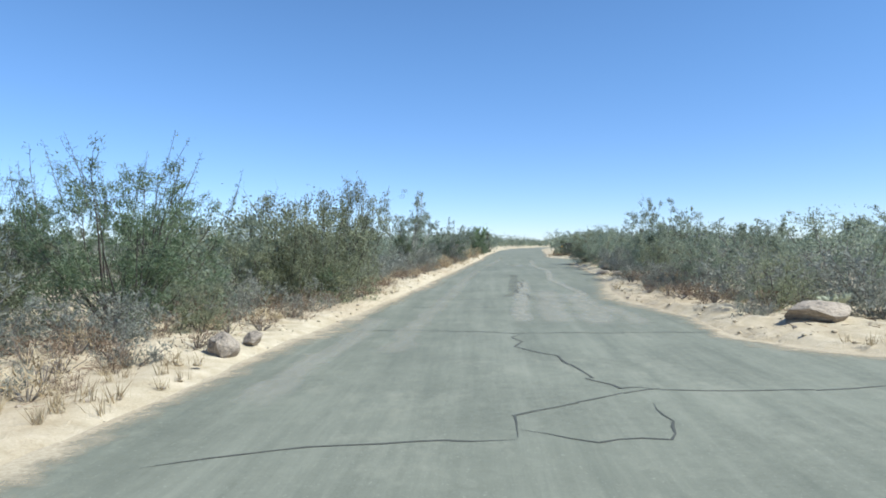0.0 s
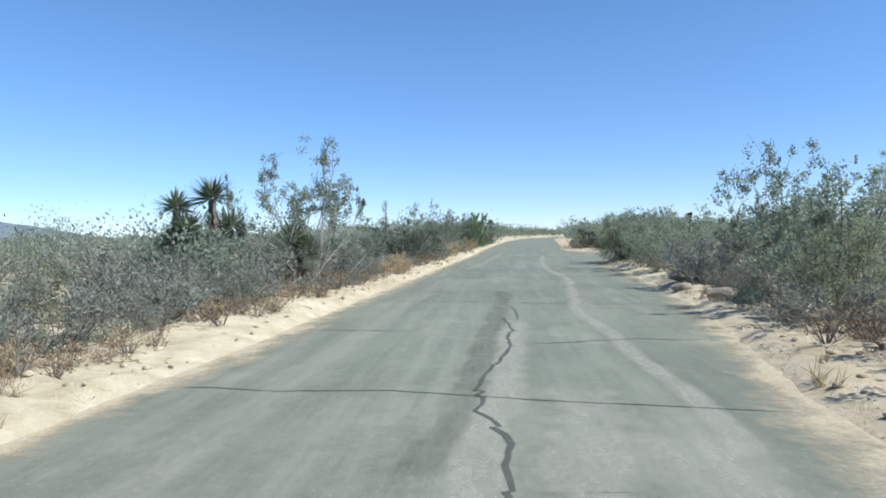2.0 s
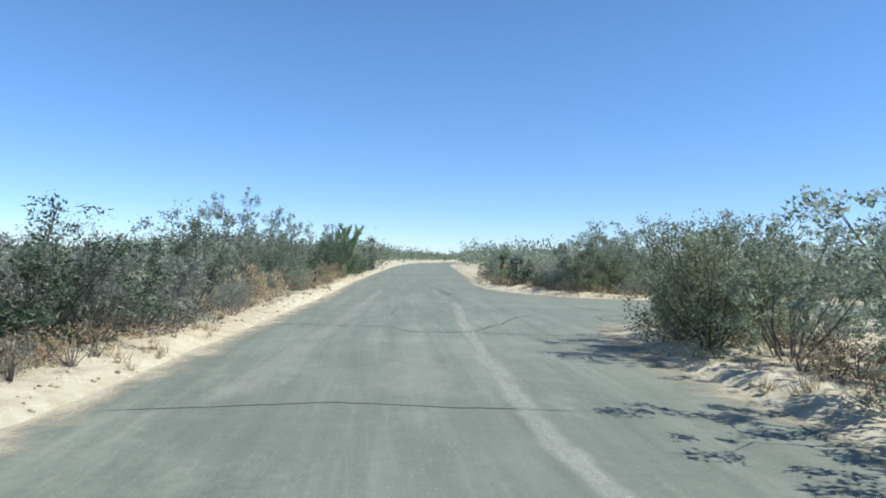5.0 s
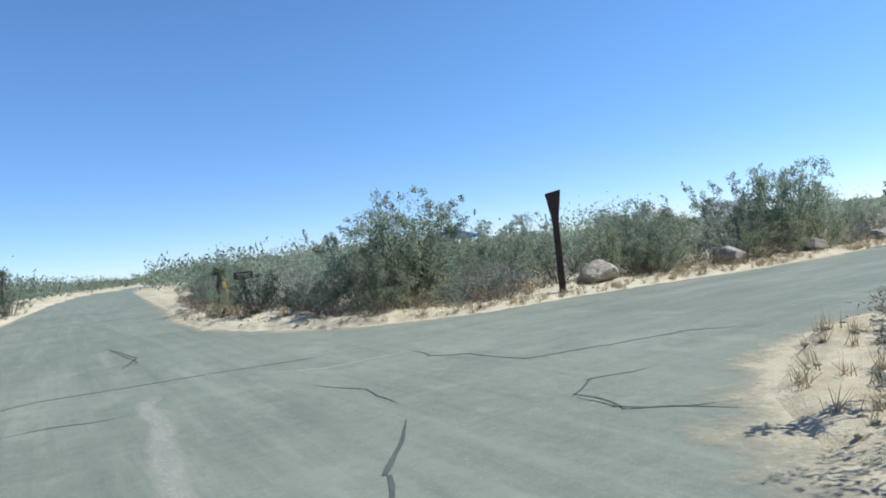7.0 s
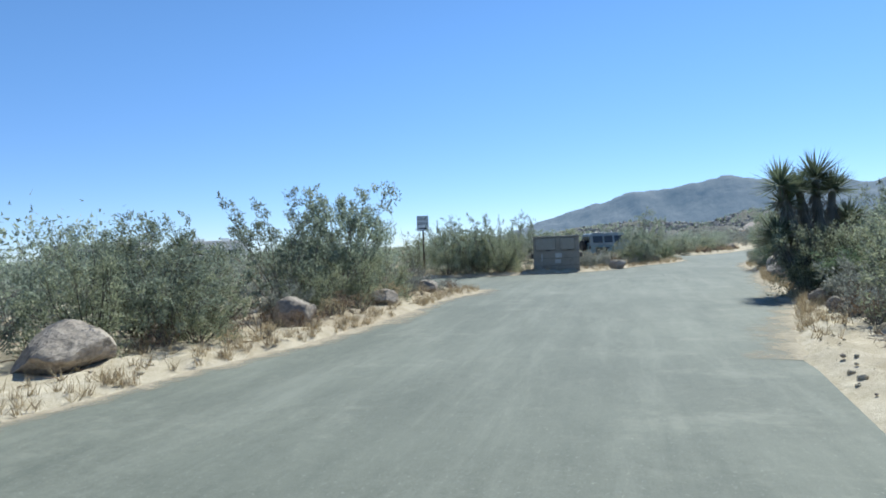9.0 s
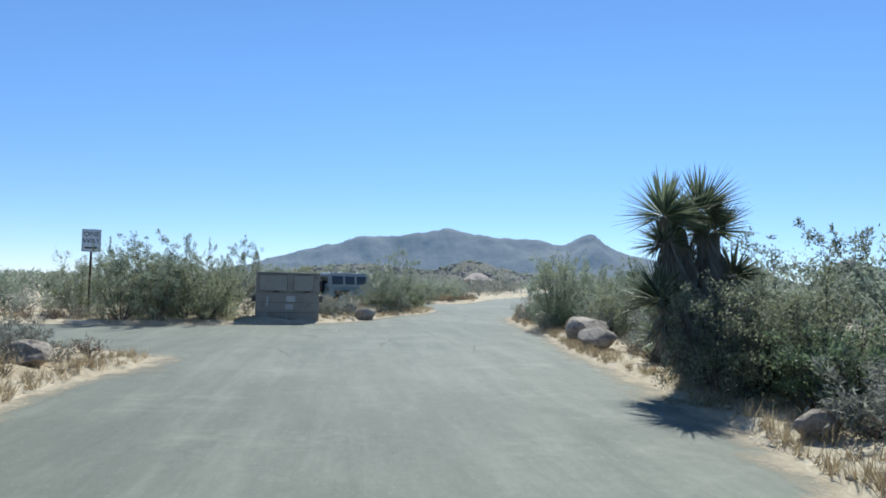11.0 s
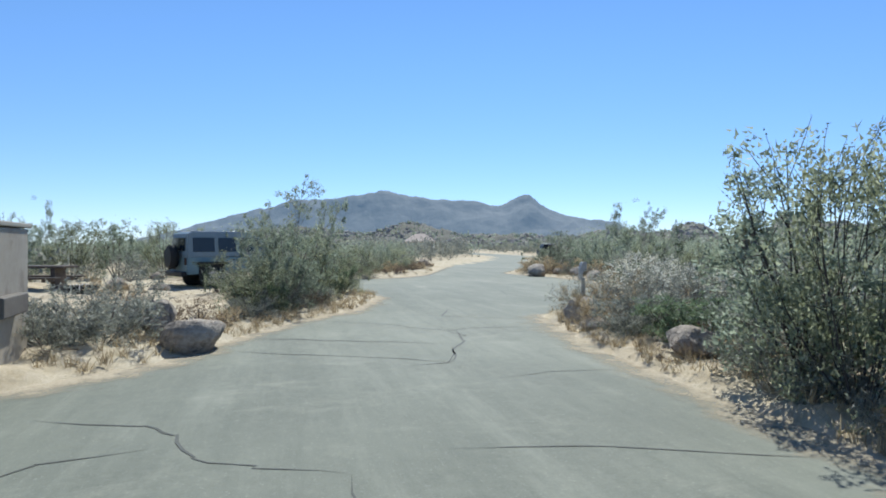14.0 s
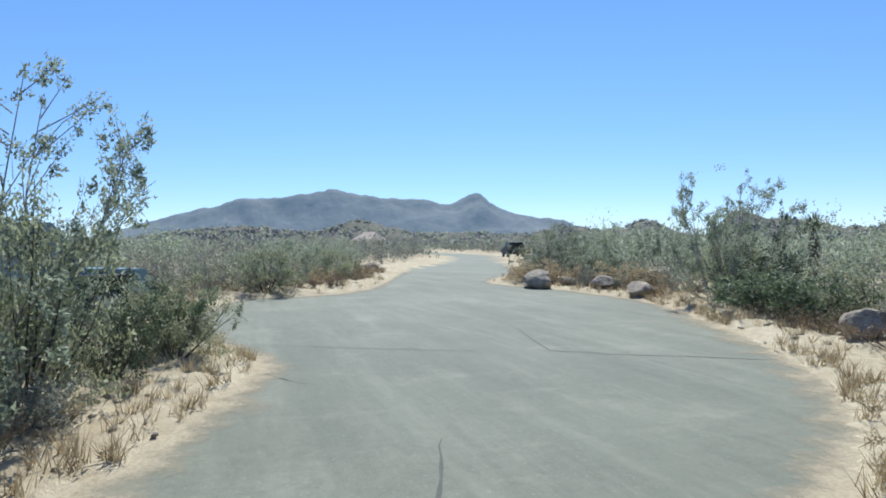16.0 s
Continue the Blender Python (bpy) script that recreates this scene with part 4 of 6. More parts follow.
SOUTH = [("green", 55.7, 42.2, 1.0, 1.9), ("olive", 54.6, 42.2, 1.15, 2.0), ("olive", 53.4, 42.3, 1.2, 1.9), ("olive", 29.4, 51.2, 1.6, 1.7), ("olive", 29.5, 50.6, 1.5, 1.5), ("olive", 95.6, 28.3, 1.3, 2.2), ("olive", 31.2, 50.0, 1.3, 1.5), ("grey", 30.2, 50.9, 0.8, 1.0), ("olive", 29.6, 49.9, 1.5, 1.6), ("olive", 40.3, 47.6, 1.9, 2.0), ("creo", 41.4, 46.6, 2.3, 2.2), ("olive", 38.8, 47.8, 1.6, 1.9), ("olive", 39.4, 48.4, 1.4, 1.6), ("grey", 43.9, 48.2, 1.1, 1.7), ("green", 44.6, 48.2, 0.9, 1.5), ("gold", 47.9, 48.3, 0.7, 1.1), ("gold", 47.0, 48.6, 0.7, 1.1), ("grey", 46.2, 48.7, 0.8, 1.2), ("grey", 43.0, 49.0, 0.6, 1.3), ("grey", 42.1, 49.2, 0.5, 1.1)]
SOUTH += [("rust", 44.2, 49.0, 0.4, 1.0), ("grey", 50.0, 46.1, 1.1, 1.7), ("cream", 50.2, 45.7, 1.2, 1.7), ("gold", 49.3, 47.2, 0.85, 1.2), ("olive", 28.7, 50.4, 1.7, 1.9), ("grey", 27.2, 50.7, 1.1, 1.6), ("creo", 26.6, 49.9, 2.1, 2.1), ("olive", 25.6, 50.6, 1.7, 2.0), ("creo", 24.5, 50.4, 2.1, 2.3), ("grey", 25.0, 51.4, 0.7, 1.2), ("olive", 23.3, 51.2, 1.5, 2.0), ("creo", 22.4, 50.6, 2.1, 2.2), ("creo", 27.8, 49.0, 2.3, 2.4), ("grey", 29.9, 50.8, 0.8, 1.1), ("olive", 32.4, 49.6, 1.3, 1.6), ("creo", 31.6, 48.5, 2.5, 2.8), ("dark", 33.3, 49.2, 1.5, 2.2), ("grey", 35.0, 49.3, 1.2, 1.4), ("creo", 29.0, 48.2, 2.4, 2.6), ("grey", 27.0, 50.7, 0.9, 1.6)]
SOUTH += [("dark", 29.6, 50.4, 1.3, 1.8), ("green", 28.1, 50.6, 1.2, 1.6), ("grey", 24.6, 51.2, 0.7, 1.4), ("creo", 38.4, 47.6, 2.0, 2.0), ("olive", 41.8, 49.15, 2.35, 1.9), ("wand", 42.7, 48.8, 2.4, 2.0), ("green", 40.8, 49.2, 0.85, 1.3), ("grey", 41.0, 49.5, 0.4, 0.8), ("cream", 45.9, 47.7, 1.2, 1.6), ("gold", 49.8, 47.7, 0.65, 1.1), ("cream", 47.5, 47.7, 1.3, 1.9), ("cream", 48.9, 47.0, 1.25, 1.8), ("grey", 46.4, 48.2, 0.9, 1.4), ("green", 45.3, 48.5, 0.8, 1.3), ("sparse", 59.8, 40.7, 3.5, 2.9), ("sparse", 59.0, 41.0, 3.2, 2.5), ("green", 56.9, 42.1, 1.0, 2.2), ("dark", 58.4, 40.9, 1.2, 2.4), ("grey", 46.4, 46.6, 1.2, 1.9), ("gold", 68.9, 41.0, 0.9, 2.2)]
SOUTH += [("gold", 67.6, 40.6, 0.75, 1.6), ("gold", 65.1, 39.8, 0.82, 1.9), ("gold", 63.6, 40.0, 0.6, 1.4), ("grey", 43.4, 46.5, 1.3, 2.0), ("creo", 37.2, 47.2, 2.2, 2.2), ("creo", 39.8, 47.2, 2.4, 2.0), ("olive", 36.3, 48.2, 1.7, 1.8), ("creo", 34.6, 47.8, 2.3, 2.2), ("grey", 39.4, 48.8, 0.9, 1.3), ("grey", 47.5, 45.2, 1.2, 2.0), ("sparse", 37.6, 46.4, 3.1, 2.2), ("olive", 60.2, 40.0, 1.7, 2.2), ("creo", 62.4, 38.6, 2.0, 2.4), ("dark", 60.6, 38.6, 1.9, 2.2)]
NORTH = [("sparse", 50.0, 60.2, 3.4, 1.9), ("sparse", 52.0, 59.7, 2.9, 1.2), ("creo", 43.7, 61.6, 2.9, 2.6), ("olive", 44.0, 60.2, 2.3, 2.3), ("olive", 45.2, 59.8, 2.0, 2.0), ("olive", 47.0, 60.6, 1.8, 2.2), ("olive", 63.0, 65.0, 2.4, 2.6), ("creo", 64.2, 63.2, 2.7, 2.6), ("olive", 65.0, 61.4, 2.4, 2.8), ("creo", 66.0, 60.0, 2.8, 2.4), ("olive", 67.0, 58.4, 2.5, 2.8), ("creo", 68.0, 56.6, 2.4, 2.4), ("sparse", 64.8, 62.6, 3.6, 2.0), ("creo", 61.4, 66.6, 2.5, 2.6), ("dark", 56.8, 55.4, 0.95, 1.5), ("grey", 51.7, 53.8, 0.7, 1.2), ("green", 50.9, 54.2, 0.9, 1.3), ("grey", 52.7, 53.0, 0.6, 1.0), ("rust", 52.2, 53.1, 0.45, 1.0), ("grey", 50.0, 54.3, 0.6, 1.0)]
NORTH += [("creo", 44.4, 62.4, 2.5, 2.4), ("olive", 46.8, 62.8, 1.9, 2.6), ("sparse", 47.6, 60.4, 2.8, 2.2), ("grey", 47.0, 56.2, 0.95, 1.9), ("grey", 46.4, 56.6, 0.8, 1.3), ("grey", 48.4, 56.2, 1.0, 1.3), ("gold", 49.6, 56.6, 0.9, 1.1), ("creo", 51.4, 53.8, 1.9, 1.8), ("olive", 50.6, 54.3, 1.1, 1.5), ("creo", 52.2, 53.5, 1.8, 1.7), ("olive", 53.5, 53.1, 2.4, 1.7), ("sparse", 54.5, 53.5, 3.4, 2.7), ("olive", 51.3, 54.4, 1.4, 1.5), ("creo", 54.3, 53.6, 1.8, 1.6), ("olive", 55.6, 52.1, 1.3, 1.4), ("dark", 54.5, 52.6, 1.1, 1.2), ("green", 56.1, 52.2, 0.9, 1.2), ("olive", 66.8, 50.4, 1.4, 2.6), ("creo", 68.4, 49.8, 1.6, 2.2), ("olive", 72.0, 47.8, 1.3, 2.4)]
NORTH += [("grey", 47.9, 57.4, 0.8, 1.3), ("olive", 44.0, 60.9, 2.1, 2.3), ("olive", 43.5, 62.6, 2.4, 2.4), ("dark", 45.4, 61.6, 2.2, 2.2), ("olive", 46.0, 64.8, 2.2, 2.4), ("sparse", 45.3, 60.6, 2.9, 1.7), ("olive", 48.6, 63.0, 2.0, 2.6)]
rng = np.random.default_rng(5)
planted = []
for row in WEST + EAST + ISLAND + SOUTH + NORTH:
    kind, x, y, h, w = row
    KINDS[kind].put(x, y, h, w, rng.uniform(0, 360), tilt=rng.uniform(-4, 4))
    planted.append((x, y, w * 0.5))

# the rest of the roadside scrub, closed almost everywhere away from the verge
CLEAR = [(45.6, 57.7, 2.3), (52.5, 57.6, 4.0), (57, 58.6, 4.0), (61.4, 55.2, 3.2), (60, 60.6, 2.4), (19.2, 61.3, 0.9), (20.4, 61.5, 1.1), (47.2, 55.3, 1.2), (37.8, 49.6, 1.2), (43.8, 45.6, 2.0), (114.5, 20.9, 3.2), (10.9, 14.6, 1.3), (11.4, 15.5, 0.9)]
LOW = [(47.5, 45.0, 4.6, 1.15), (43.6, 46.4, 2.4, 1.3), (52.5, 43.5, 3.0, 1.2)]
HEIGHTS = {"tuft": 0.9, "grey": 1.05, "creo": 1.8, "olive": 1.45, "rust": 0.5, "gold": 0.7, "dark": 1.2, "creo_b": 1.75, "grey_b": 1.2, "olive_b": 1.5}


def fill(tries, dmin, dmax, most, names, odds, spacing, box):
    cand = np.column_stack([rng.uniform(box[0], box[1], tries), rng.uniform(box[2], box[3], tries)])
    cd = road_distance(cand)
    made = 0
    spots = np.array([p[:2] for p in planted])
    rads = np.array([p[2] for p in planted])
    for (x, y), d in zip(cand, cd):
        if d < dmin or d > dmax or made >= most or any((x - a) ** 2 + (y - b_) ** 2 < r * r for a, b_, r in CLEAR):
            continue
        k = rng.choice(names, p=odds)
        h = HEIGHTS[k] * rng.uniform(0.7, 1.3) * (0.7 if d < 2.2 else 1.0)
        h = min([h] + [cap for a, b_, r, cap in LOW if (x - a) ** 2 + (y - b_) ** 2 < r * r])
        w = h * rng.uniform(1.05, 1.6)
        if d < 0.5 * w + 0.45 or (((spots[:, 0] - x) ** 2 + (spots[:, 1] - y) ** 2) < (spacing * (rads + w * 0.5)) ** 2).any():
            continue
        KINDS[k].put(x, y, h, w, rng.uniform(0, 360), tilt=rng.uniform(-6, 6))
        planted.append((x, y, w * 0.5))
        spots, rads = np.vstack([spots, (x, y)]), np.append(rads, w * 0.5)
        made += 1


fill(5000, 1.0, 3.6, 150, ["grey", "creo", "olive", "rust", "tuft", "dark"], [0.36, 0.28, 0.14, 0.08, 0.11, 0.03], 0.62, (-4, 80, 7, 88))

fill(5000, 0.8, 1.9, 75, ["tuft", "rust", "gold"], [0.5, 0.38, 0.12], 0.5, (-3, 13, 8, 62))
fill(5000, 0.7, 1.7, 55, ["tuft", "rust", "gold"], [0.5, 0.3, 0.2], 0.5, (12, 72, 38, 66))

# two bushes close to the campsite post and the twin yucca
KINDS["cream"].put(49.3, 48.0, 0.85, 1.3, 40)
KINDS["creo"].put(50.7, 43.2, 1.5, 1.7, 110)
KINDS["olive"].put(52.3, 43.2, 1.45, 1.6, 200)


def back_scrub(name, tries, dmin, dmax, most, height, wide, cards, leaf, seed, mat, label, box=(-24, 100, 2, 110), near=0.5, stems=True):
    """Scrub behind the roadside bushes, too tangled to tell one bush from the next: leaf tufts on thin stems."""
    rng_ = np.random.default_rng(seed)
    cand = np.column_stack([rng_.uniform(box[0], box[1], tries), rng_.uniform(box[2], box[3], tries)])
    dist = road_distance(cand)
    ok = (dist > dmin) & (dist < dmax)
    cand, level = cand[ok], ground_z(cand[ok, 0], cand[ok, 1], dist[ok])
    spots, rads, leaf_q, stem_q = np.array([p[:2] for p in planted]), np.array([p[2] for p in planted]), [], []
    made = 0
    for (x, y), z in zip(cand, level):
        h = height * rng_.uniform(0.65, 1.35)
        h = min([h] + [cap for a, b_, r, cap in LOW if (x - a) ** 2 + (y - b_) ** 2 < r * r])
        w = h * wide * rng_.uniform(0.8, 1.25)
        if made >= most or any((x - a) ** 2 + (y - b_) ** 2 < r * r for a, b_, r in CLEAR) or (((spots[:, 0] - x) ** 2 + (spots[:, 1] - y) ** 2) < (near * (rads + w * 0.5)) ** 2).any():
            continue
        spots, rads = np.vstack([spots, (x, y)]), np.append(rads, w * 0.5)
        planted.append((x, y, w * 0.5))
        made += 1
        k = 17
        az, r = rng_.uniform(0, 6.283, k), np.sqrt(rng_.uniform(0, 1, k)) * w * 0.45
        tip = np.column_stack([np.cos(az) * r, np.sin(az) * r, h * rng_.uniform(0.35, 1.0, k) * (1 - 0.45 * (2 * r / w) ** 2)])
        foot = tip * (0.2, 0.2, 0.0)
        d = tip - foot
        side = np.cross(d, rng_.normal(0, 1, (k, 3)))
        side *= 0.009 / (np.linalg.norm(side, axis=1, keepdims=True) + 1e-9)
        o = np.array([x, y, z])
        stem_q.append(np.stack([foot - side, foot + side, tip + side * 0.3, tip - side * 0.3], 1) + o)
        pick = rng_.integers(0, k, cards)
        c = tip[pick] + rng_.normal(0, 1, (cards, 3)) * (w * 0.11, w * 0.11, h * 0.12)
        c[:, 2] = np.clip(c[:, 2], 0.03, None)
        leaf_q.append(leaf_quads(rng_, c + o, d[pick] / np.linalg.norm(d[pick], axis=1, keepdims=True), *leaf))
    tagged(new(name, quads_mesh(name, np.concatenate(leaf_q), mat)), label, "scrub", kind="stuff")
    if stems:
        tagged(new(name + "_stems", quads_mesh(name + "_stems", np.concatenate(stem_q), M_BARK)), "bare grey stems in the scrub", "scrub", kind="stuff")


back_scrub("tall_scrub", 9000, 2.6, 20, 330, 1.9, 1.1, 850, (0.10, 0.058), 31, M_OLIVE, "tangled olive bushes behind the roadside")
back_scrub("low_scrub", 16000, 2.2, 22, 700, 1.1, 1.5, 420, (0.085, 0.042), 32, M_GREY, "tangled grey shrubs behind the roadside")
back_scrub("verge_scrub", 14000, 0.7, 2.6, 800, 0.34, 1.7, 130, (0.075, 0.016), 33, M_RUST, "low brown dead growth along the verge", (-3, 80, 7, 85), 0.35)
back_scrub("verge_straw", 6000, 0.6, 2.0, 240, 0.26, 1.5, 120, (0.10, 0.014), 34, M_STRAW, "low straw-coloured growth along the verge", (-3, 80, 7, 85), 0.35)
back_scrub("under_scrub", 14000, 1.7, 9, 620, 0.5, 1.7, 130, (0.12, 0.042), 37, M_GREY, "low grey growth under and between the bushes", (-8, 80, 7, 85), 0.28)
back_scrub("far_roadside", 14000, 1.6, 30, 760, 2.7, 1.2, 110, (0.34, 0.20), 35, M_OLIVE, "bushes along the far stretch of the first road", (-20, 90, 100, 275), 0.45, False)
back_scrub("far_roadside_grey", 9000, 1.6, 26, 460, 1.8, 1.4, 120, (0.26, 0.15), 36, M_GREY, "bushes along the far stretch of the second road", (92, 175, -25, 70), 0.45, False)


for sort in KINDS.values():
    for form, used in zip(sort.forms, sort.used):
        if not used:
            for o in (*form.children_recursive, form):
                bpy.data.objects.remove(o)


# far scrub, one uncountable sheet of small bushes to the horizon
def far_scrub(name, n, dmin, dmax, cards, size, seed, mat, label, hmul=1.0):
    """dmin, dmax: metres from the asphalt for the near belt, or from the junction when beyond 100."""
    rng = np.random.default_rng(seed)
    r = np.sqrt(rng.uniform(0 if dmax < 100 else dmin**2, (dmax + 75) ** 2 if dmax < 100 else dmax**2, n))
    a = rng.uniform(0, 2 * math.pi, n)
    x, y = 30 + r * np.cos(a), 52 + r * np.sin(a)
    d = road_distance(np.stack([x, y], 1))
    keep = (d > dmin) & (d < dmax) if dmax < 100 else d > 6
    x, y, k = x[keep], y[keep], int(keep.sum())
    gz = ground_z(x, y, np.full(k, 30.0))
    h = rng.uniform(0.6, 1.7, k) ** 1.2 * hmul
    w = h * rng.uniform(0.6, 1.1, k)
    c = rng.normal(0, 1, (k, cards, 3))
    c /= np.linalg.norm(c, axis=2, keepdims=True)
    c *= rng.uniform(0.3, 1, (k, cards, 1)) ** 0.5
    c = c * np.stack([w * 0.6, w * 0.6, h * 0.48], 1)[:, None] + np.stack([x, y, gz + h * 0.45], 1)[:, None]
    cc = c.reshape(-1, 3)
    up = np.tile((0.0, 0.0, 1.0), (len(cc), 1))
    q = leaf_quads(rng, cc, up, size, size * 0.6, 0.7)
    tagged(new(name, quads_mesh(name, q, mat)), label, "scrub", kind="stuff")


far_scrub("scrub_near", 7000, 9, 60, 30, 0.2, 1, M_GREY, "grey-green desert scrub away from the road")
far_scrub("scrub_green", 3400, 12, 70, 34, 0.22, 2, M_OLIVE, "olive desert bushes away from the road", 1.2)
far_scrub("scrub_distant", 9000, 105, 420, 10, 0.8, 3, M_OLIVE, "distant desert scrub", 1.3)
far_scrub("scrub_horizon", 7000, 400, 1500, 6, 2.2, 4, M_OLIVE, "scrub out to the horizon", 2.6)

# dry grass, pebbles and litter on the verges
rng = np.random.default_rng(23)
vx = np.column_stack([rng.uniform(-3, 75, 60000), rng.uniform(6, 78, 60000)])
vd = road_distance(vx)
dry = (value_noise(vx[:, 0], vx[:, 1], 2.2, 8) > np.where(vx[:, 0] > 17, -0.25, 0.25)) & (vd > 0.12) & (vd < np.where(vx[:, 0] > 17, 2.0, 3.0)) & (rng.uniform(0, 1, len(vx)) < np.exp(-vd * 0.8))
tx = vx[dry][:3200]
strip = np.array([q for e in (ISLAND_EDGE[11:20], NORTH_EDGE[4:14], SOUTH_EDGE[8:20]) for q in smooth_line(e, 0.16)])
strip = np.repeat(strip, 5, 0) + rng.normal(0, 0.22, (len(strip) * 5, 2))
sd = road_distance(strip)
strip = strip[(sd > 0.06) & (sd < 0.75) & (value_noise(strip[:, 0], strip[:, 1], 1.1, 12) > -0.35)][:2600]
tx = np.vstack([tx[:2200], strip])
tz = ground_z(tx[:, 0], tx[:, 1])
n = 15
root = np.repeat(np.column_stack([tx, tz]), n, 0)
root[:, :2] += rng.normal(0, 0.035, (len(root), 2))
lean_ = np.column_stack([rng.normal(0, 0.42, (len(root), 2)), np.ones(len(root))])
tagged(new("dry_grass", quads_mesh("dry_grass", leaf_quads(rng, root, lean_, 0.17, 0.010, 0.14), M_STRAW)), "short straw-yellow dry grass along the asphalt", "grass", kind="stuff")
lit = vx[(vd > 0.6) & (vd < 6)][:16000]
lz = ground_z(lit[:, 0], lit[:, 1]) + 0.012
flat_dir = np.column_stack([rng.normal(0, 1, (len(lit), 2)), np.full(len(lit), 0.12)])
tagged(new("twig_litter", quads_mesh("twig_litter", leaf_quads(rng, np.column_stack([lit, lz]), flat_dir, 0.22, 0.016, 0.08), M_RUST)), "dead twigs and leaf litter on the sand", "litter", kind="stuff")
peb = vx[(vd > 0.05) & (vd < 1.6) & (rng.uniform(0, 1, len(vx)) < 0.5)][:2600]
soup = Soup()
ico = bmesh.new()
bmesh.ops.create_icosphere(ico, subdivisions=1, radius=1.0)
ico.verts.index_update()
iv, ifc = np.array([v.co for v in ico.verts]), [[v.index for v in f.verts] for f in ico.faces]
ico.free()
pz = ground_z(peb[:, 0], peb[:, 1])
for (x, y), z in zip(peb, pz):
    s = 0.010 + 0.032 * rng.uniform() ** 4
    soup.add((iv * rng.uniform(0.75, 1.25, iv.shape) * (s, s * rng.uniform(0.6, 1), s * 0.6) + (x, y, z + s * 0.3), ifc))
clods = vx[(vd > 0.1) & (vd < 1.1) & (rng.uniform(0, 1, len(vx)) < 0.6)][:3200]
cz = ground_z(clods[:, 0], clods[:, 1])
heap = Soup()
for (x, y), z in zip(clods, cz):
    s = 0.02 + 0.05 * rng.uniform() ** 2.5
    heap.add((iv * rng.uniform(0.7, 1.3, iv.shape) * (s, s * rng.uniform(0.6, 1), s * 0.5) + (x, y, z + s * 0.12), ifc))
tagged(new("sand_clods", mesh_from("sand_clods", heap.v, heap.f, M_SAND, True)), "crusted clods of sand along the verge", "clods", kind="stuff")
tagged(new("pebbles", mesh_from("pebbles", soup.v, soup.f, M_ROCK)), "small pebbles and clods on the sandy verge", "pebbles", kind="stuff")


# ---------------------------------------------------------------- rocks
def rock_mesh(seed, mat, sub=4, rough=0.11):
    rng = np.random.default_rng(seed)
    bm = bmesh.new()
    bmesh.ops.create_icosphere(bm, subdivisions=sub, radius=0.5)
    off = rng.uniform(-50, 50, 3)
    cuts = [(Vector(rng.normal(0, 1, 3)).normalized(), rng.uniform(0.28, 0.42)) for _ in range(10)]
    for v in bm.verts:
        p = v.co.copy()
        for nrm, lim in cuts:
            over = p.dot(nrm) - lim
            if over > 0:
                p -= nrm * over
        q = v.co * 2.2 + Vector(off)
        p *= 1 + rough * noise.noise(q) + rough * 0.45 * noise.noise(q * 2.7) + rough * 0.25 * noise.noise(q * 6.5)
        v.co = p
    me = bpy.data.meshes.new("rock")
    bm.to_mesh(me)
    bm.free()
    me.materials.append(mat)
    me.polygons.foreach_set("use_smooth", [True] * len(me.polygons))
    me.set_sharp_from_angle(angle=radians(26))
    return me


ROCKS = [rock_mesh(s, M_ROCK) for s in range(6)]
# x, y, length, depth, height, turn
BOULDERS = [(2.0, 11.9, 0.34, 0.28, 0.31, 20), (2.1, 12.7, 0.28, 0.25, 0.18, 70), (10.7, 15.0, 1.0, 0.6, 0.36, 10), (10.8, 30.9, 0.55, 0.45, 0.24, 0), (10.9, 34.2, 0.6, 0.45, 0.24, 40), (20.5, 61.6, 1.2, 0.9, 0.62, 15), (25.2, 60.9, 0.9, 0.7, 0.58, 60), (32.3, 60.4, 0.7, 0.6, 0.36, 30), (28.4, 60.3, 0.6, 0.5, 0.40, 110), (37.7, 49.7, 1.3, 0.95, 0.68, 0), (36.0, 50.2, 0.82, 0.7, 0.48, 15), (48.2, 48.45, 0.80, 0.66, 0.46, 20), (47.1, 48.75, 0.75, 0.5, 0.18, 5)]
BOULDERS += [(44.4, 48.9, 0.7, 0.5, 0.34, 40), (53.7, 43.6, 0.6, 0.5, 0.46, 60), (47.0, 54.95, 0.88, 0.62, 0.5, 150), (58.9, 58.5, 0.9, 0.6, 0.40, 10), (67.0, 41.7, 1.55, 0.9, 0.60, 170), (66.7, 40.7, 0.65, 0.45, 0.28, 10), (64.6, 40.7, 0.98, 0.55, 0.32, 0), (62.2, 41.1, 1.1, 0.6, 0.42, 160), (57.8, 57.1, 0.5, 0.4, 0.26, 0), (65.1, 58.4, 0.7, 0.5, 0.3, 0), (29.6, 51.0, 0.3, 0.25, 0.28, 30), (27.4, 51.5, 0.35, 0.25, 0.24, 80), (25.8, 51.7, 0.3, 0.25, 0.2, 10)]
BOULDERS += [(47.6, 55.5, 0.5, 0.4, 0.6, 40), (10.6, 33.0, 0.4, 0.3, 0.2, 0), (79.3, 44.6, 0.8, 0.6, 0.5, 0)]
for k, (x, y, a, b, h, turn) in enumerate(BOULDERS):
    ob = new("boulder", ROCKS[k % 6])
    z = max(float(ground_z([x], [y])[0]), -0.01)
    ob.matrix_world = Matrix.Translation((x, y, z + h * 0.33)) @ pose(0, 0, 0, 0, 0, turn) @ Matrix.Diagonal((a * 1.18, b * 1.18, h * 1.32, 1))
    tagged(ob, "weathered tan granite boulder half sunk in the sand", "boulder", "roadside boulders")


